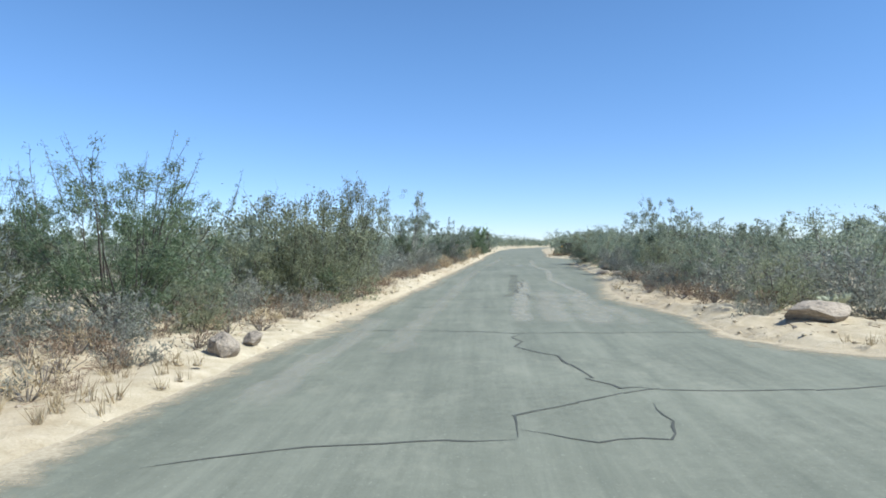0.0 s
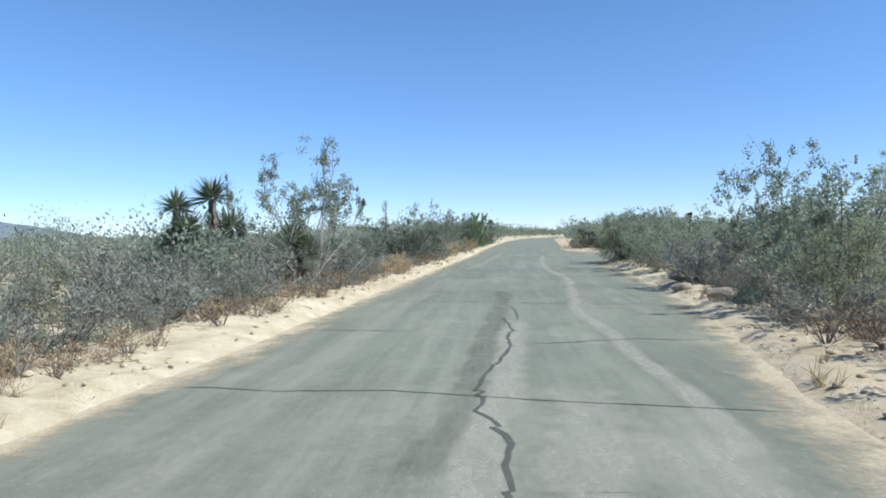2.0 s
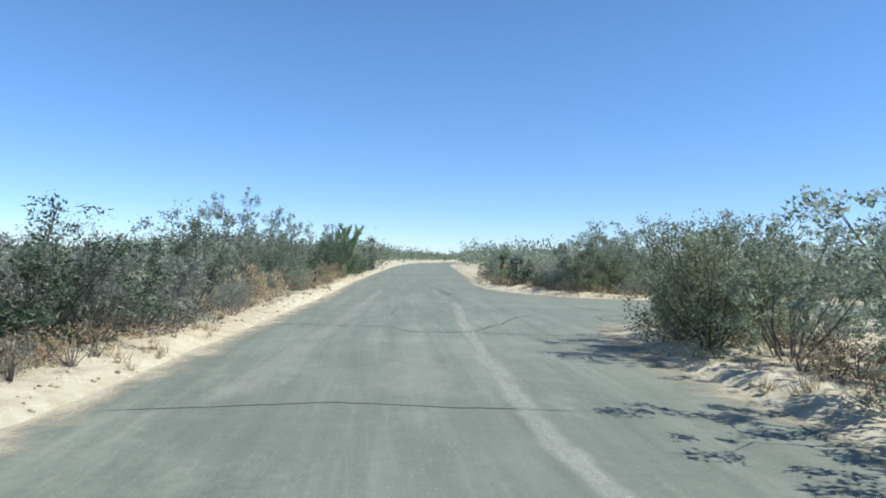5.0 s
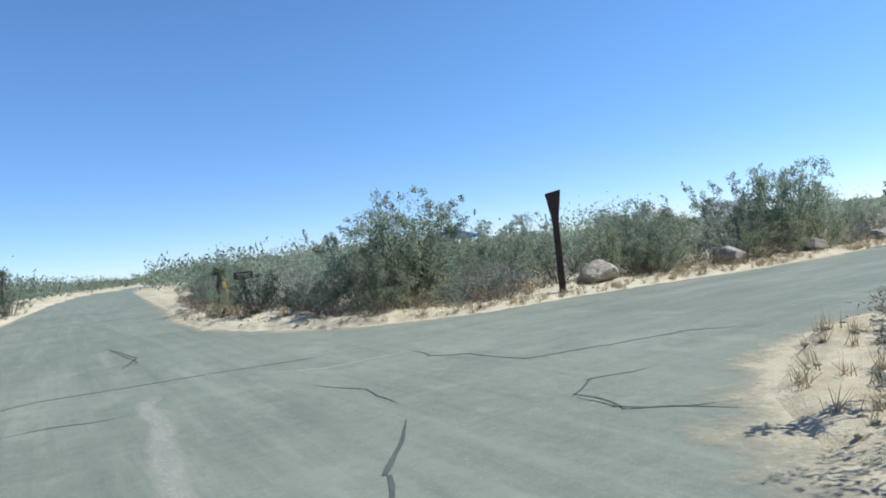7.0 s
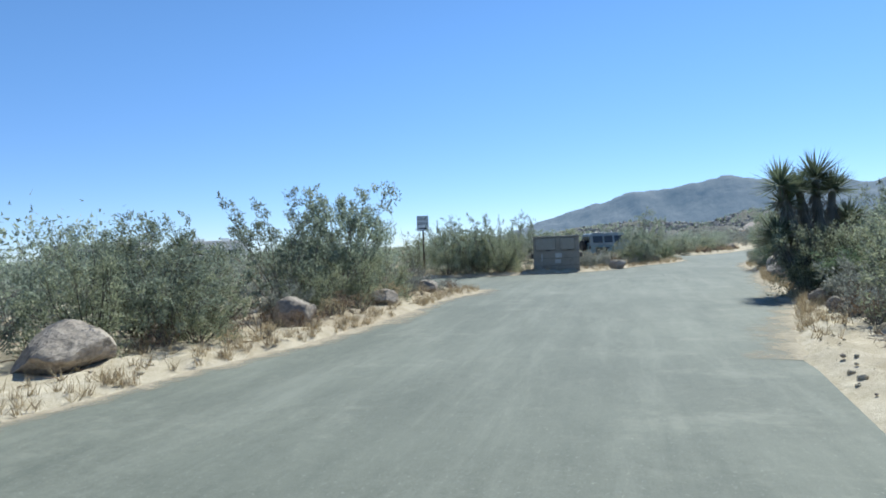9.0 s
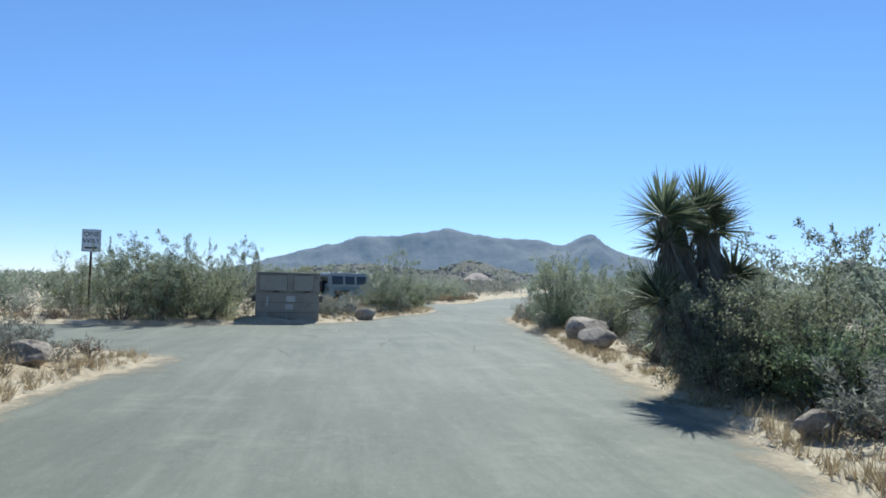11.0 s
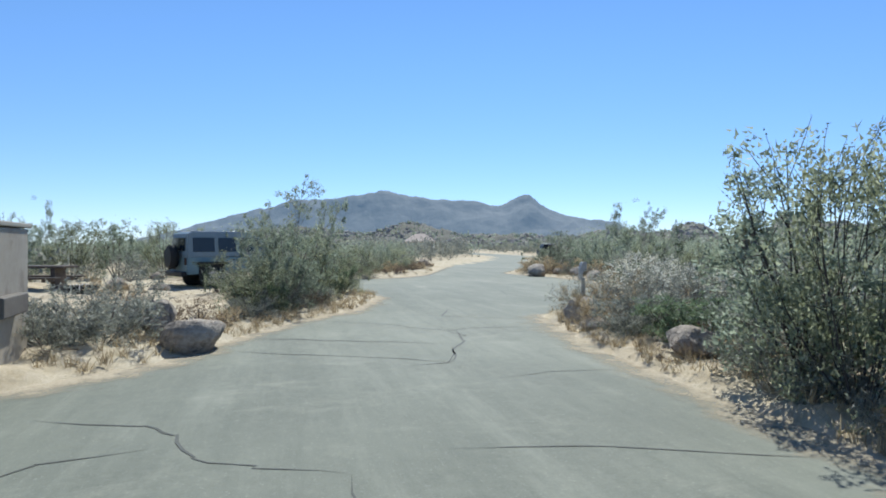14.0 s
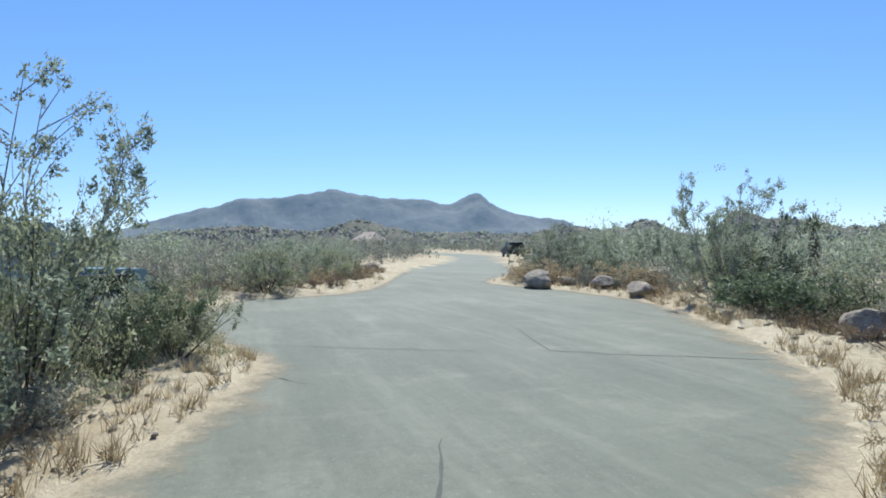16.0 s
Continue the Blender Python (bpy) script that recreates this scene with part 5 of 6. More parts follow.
# ---------------------------------------------------------------- distance
def ridge(name, az0, az1, peaks, dist, depth, mat, label, floor_h=0.0, rough=0.06, seed=3, rows=26, step=0.12):
    """A range of hills seen from the junction: peaks are (azimuth, height, half-width) in degrees and metres."""
    az = np.arange(az0, az1, step)
    crest = np.full(len(az), floor_h)
    for a, h, w in peaks:
        crest = crest + h * np.exp(-(np.abs(az - a) / abs(w)) ** (4 if w < 0 else 2))
    verts, faces = [], []
    for j in range(rows):
        v = j / (rows - 1)
        rr = dist + depth * v
        prof = min(1.0, (v / 0.62)) ** 1.15 if v < 0.62 else 1 - 0.5 * (v - 0.62) / 0.38
        for i, a in enumerate(az):
            x, y = 30 + rr * math.sin(radians(a)), 52 + rr * math.cos(radians(a))
            n1 = noise.fractal(Vector((x, y, seed * 70)) / (dist * 0.10), 1.0, 2.0, 7)
            n2 = noise.fractal(Vector((x, y, seed * 30)) / (dist * 0.035), 0.8, 2.0, 5)
            zz = crest[i] * prof * (1 + 0.30 * n1 * (1 - 0.75 * min(1, v / 0.62))) + crest.max() * rough * (n2 * 0.7 + 0.2 * n1) * min(1, crest[i] / (0.25 * crest.max())) * min(1, v * 5)
            verts.append((x, y, zz - 4 * (1 - min(1, v * 8))))
    k = len(az)
    for j in range(rows - 1):
        for i in range(k - 1):
            faces.append((j * k + i, j * k + i + 1, (j + 1) * k + i + 1, (j + 1) * k + i))
    ob = new(name, mesh_from(name, verts, faces, mat, True))
    return tagged(ob, label, "mountain", kind="structure")


M_MOUNT = two_scale("hazed_mountain_rock", (0.06, 0.062, 0.058), (0.135, 0.13, 0.12), 0.03, 0.004, 0.95, 0.6, 8.0)
mb = M_MOUNT.node_tree.nodes["Principled BSDF"]      # a far backdrop: the blue haze of distance is painted on as emission
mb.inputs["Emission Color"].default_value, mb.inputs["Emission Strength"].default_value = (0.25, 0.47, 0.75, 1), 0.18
MOUNTAINS = [(100.2, 158, -18.0), (98.0, 38, 3.6), (100.6, 20, 1.6), (111.2, 52, 1.7), (92.0, 22, 4.0), (105.0, 14, 3.0), (108.0, 16, 1.8), (115.0, 18, 3.0), (119.5, 30, 3.0)]
ridge("mountain_range", 74, 128, MOUNTAINS, 2100, 650, M_MOUNT, "blue-grey desert mountain range with haze painted as glow")
ridge("hill_far", -56, -24, [(-39, 60, 4.5), (-45, 55, 4)], 2400, 500, M_MOUNT, "low desert hill on the horizon with haze painted as glow", seed=5)
M_FOOT = two_scale("foothill_rock", (0.085, 0.085, 0.068), (0.19, 0.18, 0.15), 0.5, 0.03, 0.95, 0.6, 1.0)
FOOT = [(94, 5.5, 5.0), (100.5, 8.5, 2.5), (104, 4.0, 3.0), (88, 5.0, 5.0), (110, 4.5, 4.0), (118, 7.0, 3.5), (124, 9.0, 2.5), (130.5, 10, 1.6), (134, 9, 3.0), (141, 6, 4)]
ridge("boulder_hills", 78, 150, FOOT, 250, 130, M_FOOT, "low rocky foothills strewn with boulders", floor_h=2.0, rough=0.25, seed=9, step=0.25)

# boulders on the foothills
rng = np.random.default_rng(17)
soup = Soup()
for k in range(3600):
    a, v = rng.uniform(80, 148), rng.uniform(0.2, 0.66)
    rr = 250 + 130 * v
    crest = 2.0 + sum(h * math.exp(-((a - p) / w) ** 2) for p, h, w in FOOT)
    zz = crest * min(1.0, v / 0.62) ** 1.15
    s = rng.uniform(0.8, 2.6) ** 1.5 * 0.7
    bm = bmesh.new()
    bmesh.ops.create_icosphere(bm, subdivisions=1, radius=s * 0.6)
    m = Matrix.Translation((30 + rr * math.sin(radians(a)), 52 + rr * math.cos(radians(a)), zz)) @ pose(0, 0, 0, *rng.uniform(0, 360, 3)) @ Matrix.Diagonal((1, rng.uniform(0.6, 1), rng.uniform(0.5, 0.9), 1))
    vs = [m @ (v_.co * (1 + rng.uniform(-0.18, 0.18))) for v_ in bm.verts]
    bm.verts.index_update()
    soup.add((vs, [[q.index for q in f.verts] for f in bm.faces]))
    bm.free()
tagged(new("hill_boulders", mesh_from("hill_boulders", soup.v, soup.f, M_ROCK_FAR)), "rounded granite boulders strewn over the foothills", "boulders", kind="stuff")

# bushes between those boulders
n = 1100
ha, hv = rng.uniform(79, 149, n), rng.uniform(0.05, 0.68, n)
hr = 250 + 130 * hv
hc = 2.0 + sum(h * np.exp(-((ha - p) / w) ** 2) for p, h, w in FOOT)
hz = hc * np.minimum(1.0, hv / 0.62) ** 1.15
at = np.column_stack([30 + hr * np.sin(np.radians(ha)), 52 + hr * np.cos(np.radians(ha)), hz])
at = np.repeat(at, 9, 0) + rng.normal(0, 1, (n * 9, 3)) * (0.8, 0.8, 0.5) + (0, 0, 0.4)
tagged(new("hill_scrub", quads_mesh("hill_scrub", leaf_quads(rng, at, np.tile((0.0, 0.0, 1.0), (len(at), 1)), 1.0, 0.7, 0.8), M_OLIVE)), "dull green scrub on the rocky foothills", "scrub", kind="stuff")


# ---------------------------------------------------------------- yuccas and cactus
def blades(rng, origin, dirs, length, width):
    """Stiff dagger leaves: two quads each, folded along the middle."""
    out = []
    for d in dirs:
        d = np.array(d, float)
        d /= np.linalg.norm(d)
        s = np.cross(d, (0, 0, 1) if abs(d[2]) < 0.95 else (1, 0, 0))
        s /= np.linalg.norm(s)
        u = np.cross(s, d)
        ln, w = length * rng.uniform(0.75, 1.15), width * rng.uniform(0.8, 1.2)
        o = np.array(origin) + d * 0.05
        tip, mid = o + d * ln - np.array([0, 0, 0.04 * ln]), o + d * ln * 0.35
        out += [[o, mid + s * w + u * w * 0.35, tip, mid - u * w * 0.15], [o, mid - u * w * 0.15, tip, mid - s * w + u * w * 0.35]]
    return out


def yucca(x, y, heads, label):
    """heads: (dx, dy, height, leaf length)."""
    z = float(ground_z([x], [y])[0])
    ob = thing("yucca", Matrix.Translation((x, y, z)), label, "yucca", "yuccas")
    rng = np.random.default_rng(int(abs(x * 91 + y * 13)))
    for dx, dy, hh, ln in heads:
        trunk = np.array([(dx * 0.25, dy * 0.25, -0.05), (dx * 0.6, dy * 0.6, hh * 0.45), (dx, dy, hh - 0.05)])
        v, f = tube(list(trunk) + [(dx, dy, hh + 0.02)], [0.13, 0.11, 0.08, 0.005], 8)
        part_mesh("trunk", mesh_from("trunk", v, f, M_YDEAD, True), ob)
        n = 190
        zz, az = rng.uniform(-0.35, 1.0, n), rng.uniform(0, 6.283, n)
        r = np.sqrt(1 - zz**2)
        part_mesh("rosette", quads_mesh("rosette", blades(rng, (dx, dy, hh), np.column_stack([r * np.cos(az), r * np.sin(az), zz]), ln, 0.022), M_YUCCA), ob)
        dead = []
        for k in range(330):
            t = rng.uniform(0.25, 0.97)
            p = trunk[1] * 0 + np.array([np.interp(t, [0, 0.45, 1], trunk[:, c]) for c in range(3)])
            a = rng.uniform(0, 6.283)
            dead += blades(rng, p, [(math.cos(a) * rng.uniform(0.25, 0.7), math.sin(a) * rng.uniform(0.25, 0.7), -0.75)], ln * 0.78, 0.018)
        part_mesh("dry_skirt", quads_mesh("dry_skirt", dead, M_YDEAD), ob, "hanging dead grey-brown leaves")
    return ob


yucca(0.0, 32.4, [(0.05, 0, 2.15, 0.60), (0.35, 0.3, 1.5, 0.55), (-0.3, -0.2, 1.1, 0.55)], "tall yucca with a spiky round leaf crown")
yucca(-0.75, 32.3, [(0, 0, 1.98, 0.5), (0.3, -0.2, 1.45, 0.6), (-0.2, 0.3, 1.2, 0.5)], "yucca with several spiky leaf crowns on shaggy trunks")
yucca(1.55, 33.5, [(0, 0, 1.15, 0.66), (0.25, 0.15, 0.8, 0.6)], "yucca under a spindly tree, leaves erect")
yucca(30.6, 50.5, [(0.05, 0.85, 2.30, 0.70), (0.5, 0.35, 2.2, 0.6), (0.55, 0.0, 2.45, 0.72), (0.9, -0.45, 2.2, 0.62), (-0.15, 1.0, 1.1, 0.62), (0.95, -0.8, 1.5, 0.55), (0.2, 0.75, 1.9, 0.5)], "large many-headed yucca beside the road")
yucca(33.2, 50.1, [(0, 0, 0.45, 0.5)], "low yucca rosette at the road's edge")
yucca(65.5, 31.5, [(0, 0, 1.95, 0.6)], "dark yucca standing behind the roadside scrub")
yucca(51.5, 42.2, [(0, 0, 1.7, 0.52), (0.75, -0.35, 1.62, 0.48)], "pair of yucca heads above the bushes")
yucca(20.0, 67.6, [(0, 0, 1.75, 0.5)], "yucca rising out of the island's scrub")
yucca(27.0, 64.6, [(0, 0, 1.45, 0.5)], "yucca rising out of the creosote")
yucca(6.0, 98.0, [(0, 0, 2.5, 0.6)], "dark shaggy yucca far along the road")
yucca(13.6, 73.2, [(0, 0, 1.25, 0.35)], "small yucca by the yellow marker")


def cholla(x, y, h):
    z = float(ground_z([x], [y])[0])
    ob = thing("cholla_cactus", Matrix.Translation((x, y, z)), "pale spiny cholla cactus low on the sandy verge", "cactus")
    rng = np.random.default_rng(3)

    def joint(base, d, ln, r):
        pts = np.array([base + d * ln * t for t in (0, 0.2, 0.6, 0.9, 1.0)])
        v, f = tube(pts, r * np.array([0.6, 1.0, 1.05, 0.75, 0.2]), 7)
        part_mesh("joint", mesh_from("joint", v, f, M_SPINE, True), ob)
        c = base + d * ln * rng.uniform(0.05, 1, (70, 1)) + rng.normal(0, r * 0.7, (70, 3))
        part_mesh("spines", quads_mesh("spines", leaf_quads(rng, c, rng.normal(0, 1, (70, 3)), 0.05, 0.008), M_SPINE), ob)
        return pts[-1]

    for k in range(5):
        a = k * 1.3
        t = joint(np.array([0.0, 0, 0]), np.array([math.cos(a) * 0.5, math.sin(a) * 0.5, 0.8]), h * 0.5, 0.045)
        for j in range(3):
            b = a + rng.uniform(-1.2, 1.2)
            t2 = joint(t - np.array([0, 0, 0.02]), np.array([math.cos(b) * 0.7, math.sin(b) * 0.7, rng.uniform(0.3, 0.9)]), h * 0.3, 0.038)


def tree_cholla(x, y, h):
    """A trunk of jointed arms that fork upwards, knobbly and green."""
    ob = thing("tree_cholla", Matrix.Translation((x, y, float(ground_z([x], [y])[0]))), "tall green branching cactus above the roadside scrub", "cactus")
    rng = np.random.default_rng(8)

    def arm(base, d, ln, r, depth):
        pts = stem_line(rng, base, d, ln, 6, 0.5, wig=0.10)
        v, f = tube(pts, r * np.array([0.8, 1.05, 0.95, 1.1, 0.95, 0.8, 0.3]), 8)
        part_mesh("arm", mesh_from("arm", v, f, M_CACTUS, True), ob)
        t = rng.uniform(0, 5.9, 260)
        k = t.astype(int)
        c = pts[k] + (pts[k + 1] - pts[k]) * (t - k)[:, None] + rng.normal(0, r * 0.75, (260, 3))
        part_mesh("spine_coat", quads_mesh("spine_coat", leaf_quads(rng, c, rng.normal(0, 1, (260, 3)), 0.07, 0.016), M_CACTUS), ob)
        if depth:
            for _ in range(3):
                q = rng.integers(2, 6)
                a = rng.uniform(0, 6.283)
                arm(pts[q], np.array([math.cos(a) * 0.8, math.sin(a) * 0.8, 0.7]), ln * rng.uniform(0.4, 0.6), r * 0.8, depth - 1)

    for a in (0.3, 2.4, 4.5):
        arm(np.array([0.0, 0.0, -0.05]), np.array([math.cos(a) * 0.35, math.sin(a) * 0.35, 1.0]), h * rng.uniform(0.75, 0.95), 0.10, 2)


tree_cholla(4.7, 76.5, 3.0)
cholla(11.5, 16.0, 0.62)
cholla(33.6, 50.9 - 0.9, 0.5)

# ---------------------------------------------------------------- painted and metal surfaces
M_WOODPOST = two_scale("weathered_post", (0.035, 0.022, 0.017), (0.085, 0.055, 0.042), 18, 2, 0.85, 0.5, 0.01)
M_BIN = two_scale("bin_paint", (0.27, 0.235, 0.185), (0.36, 0.32, 0.26), 12, 1.2, 0.6, 0.15, 0.004, stain=(0.22, 0.18, 0.14))
M_BIN_LID = two_scale("bin_lid", (0.30, 0.27, 0.215), (0.40, 0.36, 0.30), 10, 1.0, 0.55, 0.1, 0.004)
M_SEAM = two_scale("bin_seam", (0.10, 0.085, 0.07), (0.16, 0.14, 0.115), 20, 2, 0.7, 0.1, 0.003)
M_LABEL = two_scale("faded_label", (0.42, 0.40, 0.36), (0.55, 0.53, 0.49), 25, 3, 0.6, 0)
M_WHITE = two_scale("white_sheet", (0.70, 0.70, 0.68), (0.82, 0.82, 0.80), 8, 1, 0.45, 0)
M_BLACK = two_scale("black_paint", (0.015, 0.015, 0.015), (0.03, 0.03, 0.03), 20, 2, 0.5, 0)
M_STEEL = two_scale("galvanised", (0.20, 0.19, 0.18), (0.34, 0.33, 0.31), 20, 2, 0.5, 0.05, 0.002, metal=0.5)
M_BROWN = two_scale("brown_sign", (0.055, 0.032, 0.022), (0.085, 0.052, 0.036), 12, 1, 0.6, 0)
M_YELLOW = two_scale("yellow_marker", (0.55, 0.30, 0.04), (0.72, 0.43, 0.07), 16, 2, 0.55, 0)
M_PALEWOOD = two_scale("pale_stake", (0.40, 0.33, 0.24), (0.58, 0.50, 0.38), 16, 2, 0.8, 0.2, 0.004)
M_JEEP = two_scale("pale_blue_paint", (0.16, 0.245, 0.265), (0.19, 0.28, 0.30), 3, 0.5, 0.32, 0, spec=0.5)
M_JEEP_TOP = two_scale("pale_hardtop", (0.20, 0.25, 0.27), (0.26, 0.31, 0.33), 6, 1, 0.4, 0)
M_SUV = two_scale("dark_car_paint", (0.016, 0.020, 0.027), (0.026, 0.031, 0.040), 3, 0.5, 0.5, 0, spec=0.3)
M_RUBBER = two_scale("rubber", (0.018, 0.018, 0.018), (0.04, 0.04, 0.038), 20, 2, 0.85, 0.2, 0.004)
M_RIM = two_scale("alloy", (0.35, 0.35, 0.36), (0.5, 0.5, 0.51), 8, 1, 0.35, 0, metal=0.8)
M_RV = two_scale("trailer_white", (0.62, 0.61, 0.58), (0.76, 0.75, 0.72), 3, 0.4, 0.45, 0)
M_RV_GREY = two_scale("trailer_grey", (0.13, 0.135, 0.145), (0.19, 0.195, 0.205), 3, 0.4, 0.45, 0)
M_BLUE = two_scale("blue_canvas", (0.035, 0.10, 0.36), (0.06, 0.16, 0.48), 12, 1.5, 0.8, 0.1, 0.01)
M_CONC = two_scale("table_concrete", (0.42, 0.39, 0.34), (0.60, 0.57, 0.51), 14, 1.5, 0.8, 0.2, 0.004)
M_TABLE_DARK = two_scale("table_wood", (0.07, 0.055, 0.045), (0.14, 0.115, 0.095), 16, 2, 0.8, 0.2, 0.004)
M_STUCCO = two_scale("stucco", (0.36, 0.28, 0.21), (0.46, 0.37, 0.28), 10, 0.6, 0.9, 0.2, 0.01)
M_ROOF = two_scale("roof_tan", (0.42, 0.33, 0.27), (0.56, 0.46, 0.38), 4, 0.5, 0.85, 0.2, 0.02)


def glass_mat(name, tint):
    m, n, l, b = mat_base(name, 0.06, 0, 0.5)
    f = noise_node(n, l, 2.0, 2)
    l.new(ramp(n, l, f.outputs[0], [(0.3, tint), (0.7, tuple(c * 1.3 for c in tint))]).outputs[0], b.inputs["Base Color"])
    return m


M_GLASS = glass_mat("dark_glass", (0.02, 0.025, 0.03))

# ---------------------------------------------------------------- post and signs at the junction
post = thing("marker_post", Matrix.Translation((18.85, 61.0, -0.05)) @ pose(0, 0, 0, 0, 0, -42), "tall dark weathered post with a flared wedge top", "post")
bm = bmesh.new()
secs = [(-0.2, 0.085, 0.075, 0), (0.9, 0.08, 0.07, 0), (1.75, 0.078, 0.065, 0), (1.98, 0.095, 0.06, 0), (2.25, 0.14, 0.055, 0), (2.56, 0.19, 0.05, 0.035)]
rings = [[bm.verts.new((sx * hw, sy * hd, z + sx * sl)) for sx, sy in ((-1, -1), (1, -1), (1, 1), (-1, 1))] for z, hw, hd, sl in secs]
for a, b in zip(rings, rings[1:]):
    for k in range(4):
        bm.faces.new((a[k], a[(k + 1) % 4], b[(k + 1) % 4], b[k]))
bm.faces.new(rings[-1])
bm.faces.new(rings[0][::-1])
bmesh.ops.bevel(bm, geom=bm.edges[:], offset=0.012, segments=1, affect="EDGES")
part("shaft", bm, M_WOODPOST, post)
part("collar", box_bm(0.21, 0.19, 0.10, (0, 0, 0.12), 0.015), M_WOODPOST, post, "splintered foot of the post")


def text_part(body, size, at, rot, mat, parent, name="lettering"):
    cu = bpy.data.curves.new(name, "FONT")
    cu.body, cu.size, cu.align_x, cu.align_y, cu.extrude = body, size, "CENTER", "CENTER", 0.002
    tmp = bpy.data.objects.new("tmp", cu)
    scene.collection.objects.link(tmp)
    me = bpy.data.meshes.new_from_object(tmp.evaluated_get(bpy.context.evaluated_depsgraph_get()))
    bpy.data.objects.remove(tmp)
    me.materials.append(mat)
    ob = new(name, me)
    ob.parent = parent
    ob.matrix_basis = pose(*at, *rot)
    return ob


sign = thing("one_way_sign", Matrix.Translation((45.6, 64.3, 0.0)) @ pose(0, 0, 0, 0, 0, -78), "white one way sign with black arrow on a dark post", "sign")
part("post", box_bm(0.07, 0.05, 2.95, (0, 0.03, 1.45), 0.008), M_BROWN, sign, "dark steel sign post")
panel = part("panel", box_bm(0.58, 0.012, 0.76, (0, -0.012, 2.62), 0.004), M_WHITE, sign, "white sheet-metal panel")
for dx, dz, sx, sz in ((0, 0.36, 0.55, 0.014), (0, -0.36, 0.55, 0.014), (0.27, 0, 0.014, 0.72), (-0.27, 0, 0.014, 0.72)):
    part("border", box_bm(sx, 0.004, sz, (dx, -0.021, 2.62 + dz)), M_BLACK, panel)
text_part("ONE", 0.23, (0, -0.02, 2.83), (90, 0, 0), M_BLACK, panel)
text_part("WAY", 0.23, (0, -0.02, 2.60), (90, 0, 0), M_BLACK, panel)
bm = bmesh.new()
vs = [bm.verts.new((x, -0.021, 2.37 + z)) for x, z in ((-0.20, -0.028), (0.07, -0.028), (0.07, -0.075), (0.21, 0.0), (0.07, 0.075), (0.07, 0.028), (-0.20, 0.028))]
bm.faces.new(vs)
bmesh.ops.solidify(bm, geom=bm.faces[:], thickness=0.003)
part("arrow", bm, M_BLACK, panel)

trail = thing("trail_sign", Matrix.Translation((13.95, 71.2, 0)) @ pose(0, 0, 0, 0, 0, -12), "small dark brown sign board behind a dark bush", "sign")
part("post", box_bm(0.09, 0.07, 1.3, (0, 0.05, 0.6), 0.008), M_BROWN, trail)
board = part("board", box_bm(0.62, 0.035, 0.24, (0, 0, 1.27), 0.008), M_BROWN, trail)
for k, (wd, dz) in enumerate(((0.44, 0.055), (0.36, 0.0), (0.40, -0.055))):
    part("writing_bar", box_bm(wd, 0.004, 0.018, (0.0, -0.0205, 1.27 + dz)), M_LABEL, board)
mark = thing("yellow_marker", Matrix.Translation((13.35, 71.4, 0)), "slim yellow marker post with a pale edge", "marker")
part("plate", box_bm(0.10, 0.02, 1.15, (0, 0, 0.55), 0.006), M_YELLOW, mark)
part("stake", box_bm(0.045, 0.04, 1.0, (0.07, 0.03, 0.48), 0.006), M_PALEWOOD, mark, "pale wooden stake")
stake = thing("wooden_stake", Matrix.Translation((4.3, 64.0, 0)) @ pose(0, 0, 0, 3, 4, 0), "short dark wooden stake in the verge", "stake")
part("shaft", box_bm(0.08, 0.08, 0.85, (0, 0, 0.38), 0.012), M_WOODPOST, stake)
stub = thing("wooden_stake", Matrix.Translation((12.55, 68.9, 0)) @ pose(0, 0, 0, 0, 28, 0), "leaning dark stub of a broken post", "stake")
part("shaft", box_bm(0.08, 0.07, 0.5, (0, 0, 0.2), 0.012), M_WOODPOST, stub)

# campsite marker: a post, a weathered board and a small box with a tilted face on top
way = thing("campsite_marker", Matrix.Translation((49.9, 47.7, float(ground_z([49.9], [47.7])[0]) + 0.18)) @ pose(0, 0, 0, 0, 0, 172) @ Matrix.Diagonal((0.75, 0.75, 0.80, 1)), "low weathered grey wooden campsite marker at the verge", "marker")
part("post", box_bm(0.10, 0.10, 1.0, (0, 0.02, 0.13), 0.008), M_CONC, way, "pale weathered post")
board_w = part("board", box_bm(0.25, 0.06, 0.24, (0, -0.055, 0.68), 0.006), M_CONC, way, "grey weathered board")
for dz in (0.06, -0.01, -0.07):
    part("writing_bar", box_bm(0.19, 0.004, 0.016, (0, -0.0865, 0.68 + dz)), M_LABEL, board_w)
bm = bmesh.new()
side = [(-0.10, 0.80), (-0.10, 0.86), (-0.01, 1.03), (0.09, 1.03), (0.09, 0.80)]
left, right = ([bm.verts.new((sx * 0.095, yy, zz)) for yy, zz in side] for sx in (-1, 1))
for k in range(5):
    bm.faces.new((left[k], left[(k + 1) % 5], right[(k + 1) % 5], right[k]))
bm.faces.new(left[::-1])
bm.faces.new(right)
bmesh.ops.recalc_face_normals(bm, faces=bm.faces[:])
bmesh.ops.bevel(bm, geom=bm.edges[:], offset=0.006, segments=1, affect="EDGES")
cap_w = part("cap", bm, M_CONC, way, "small box with a tilted front")
tilt_w = Matrix.Translation((0, -0.058, 0.948)) @ pose(0, 0, 0, -28, 0, 0)
part("plate", box_bm(0.13, 0.006, 0.14, tilt_w @ Vector((0, -0.002, 0)), 0.002, rot=(-28, 0, 0)), M_WOODPOST, cap_w, "dark plate in a white frame")
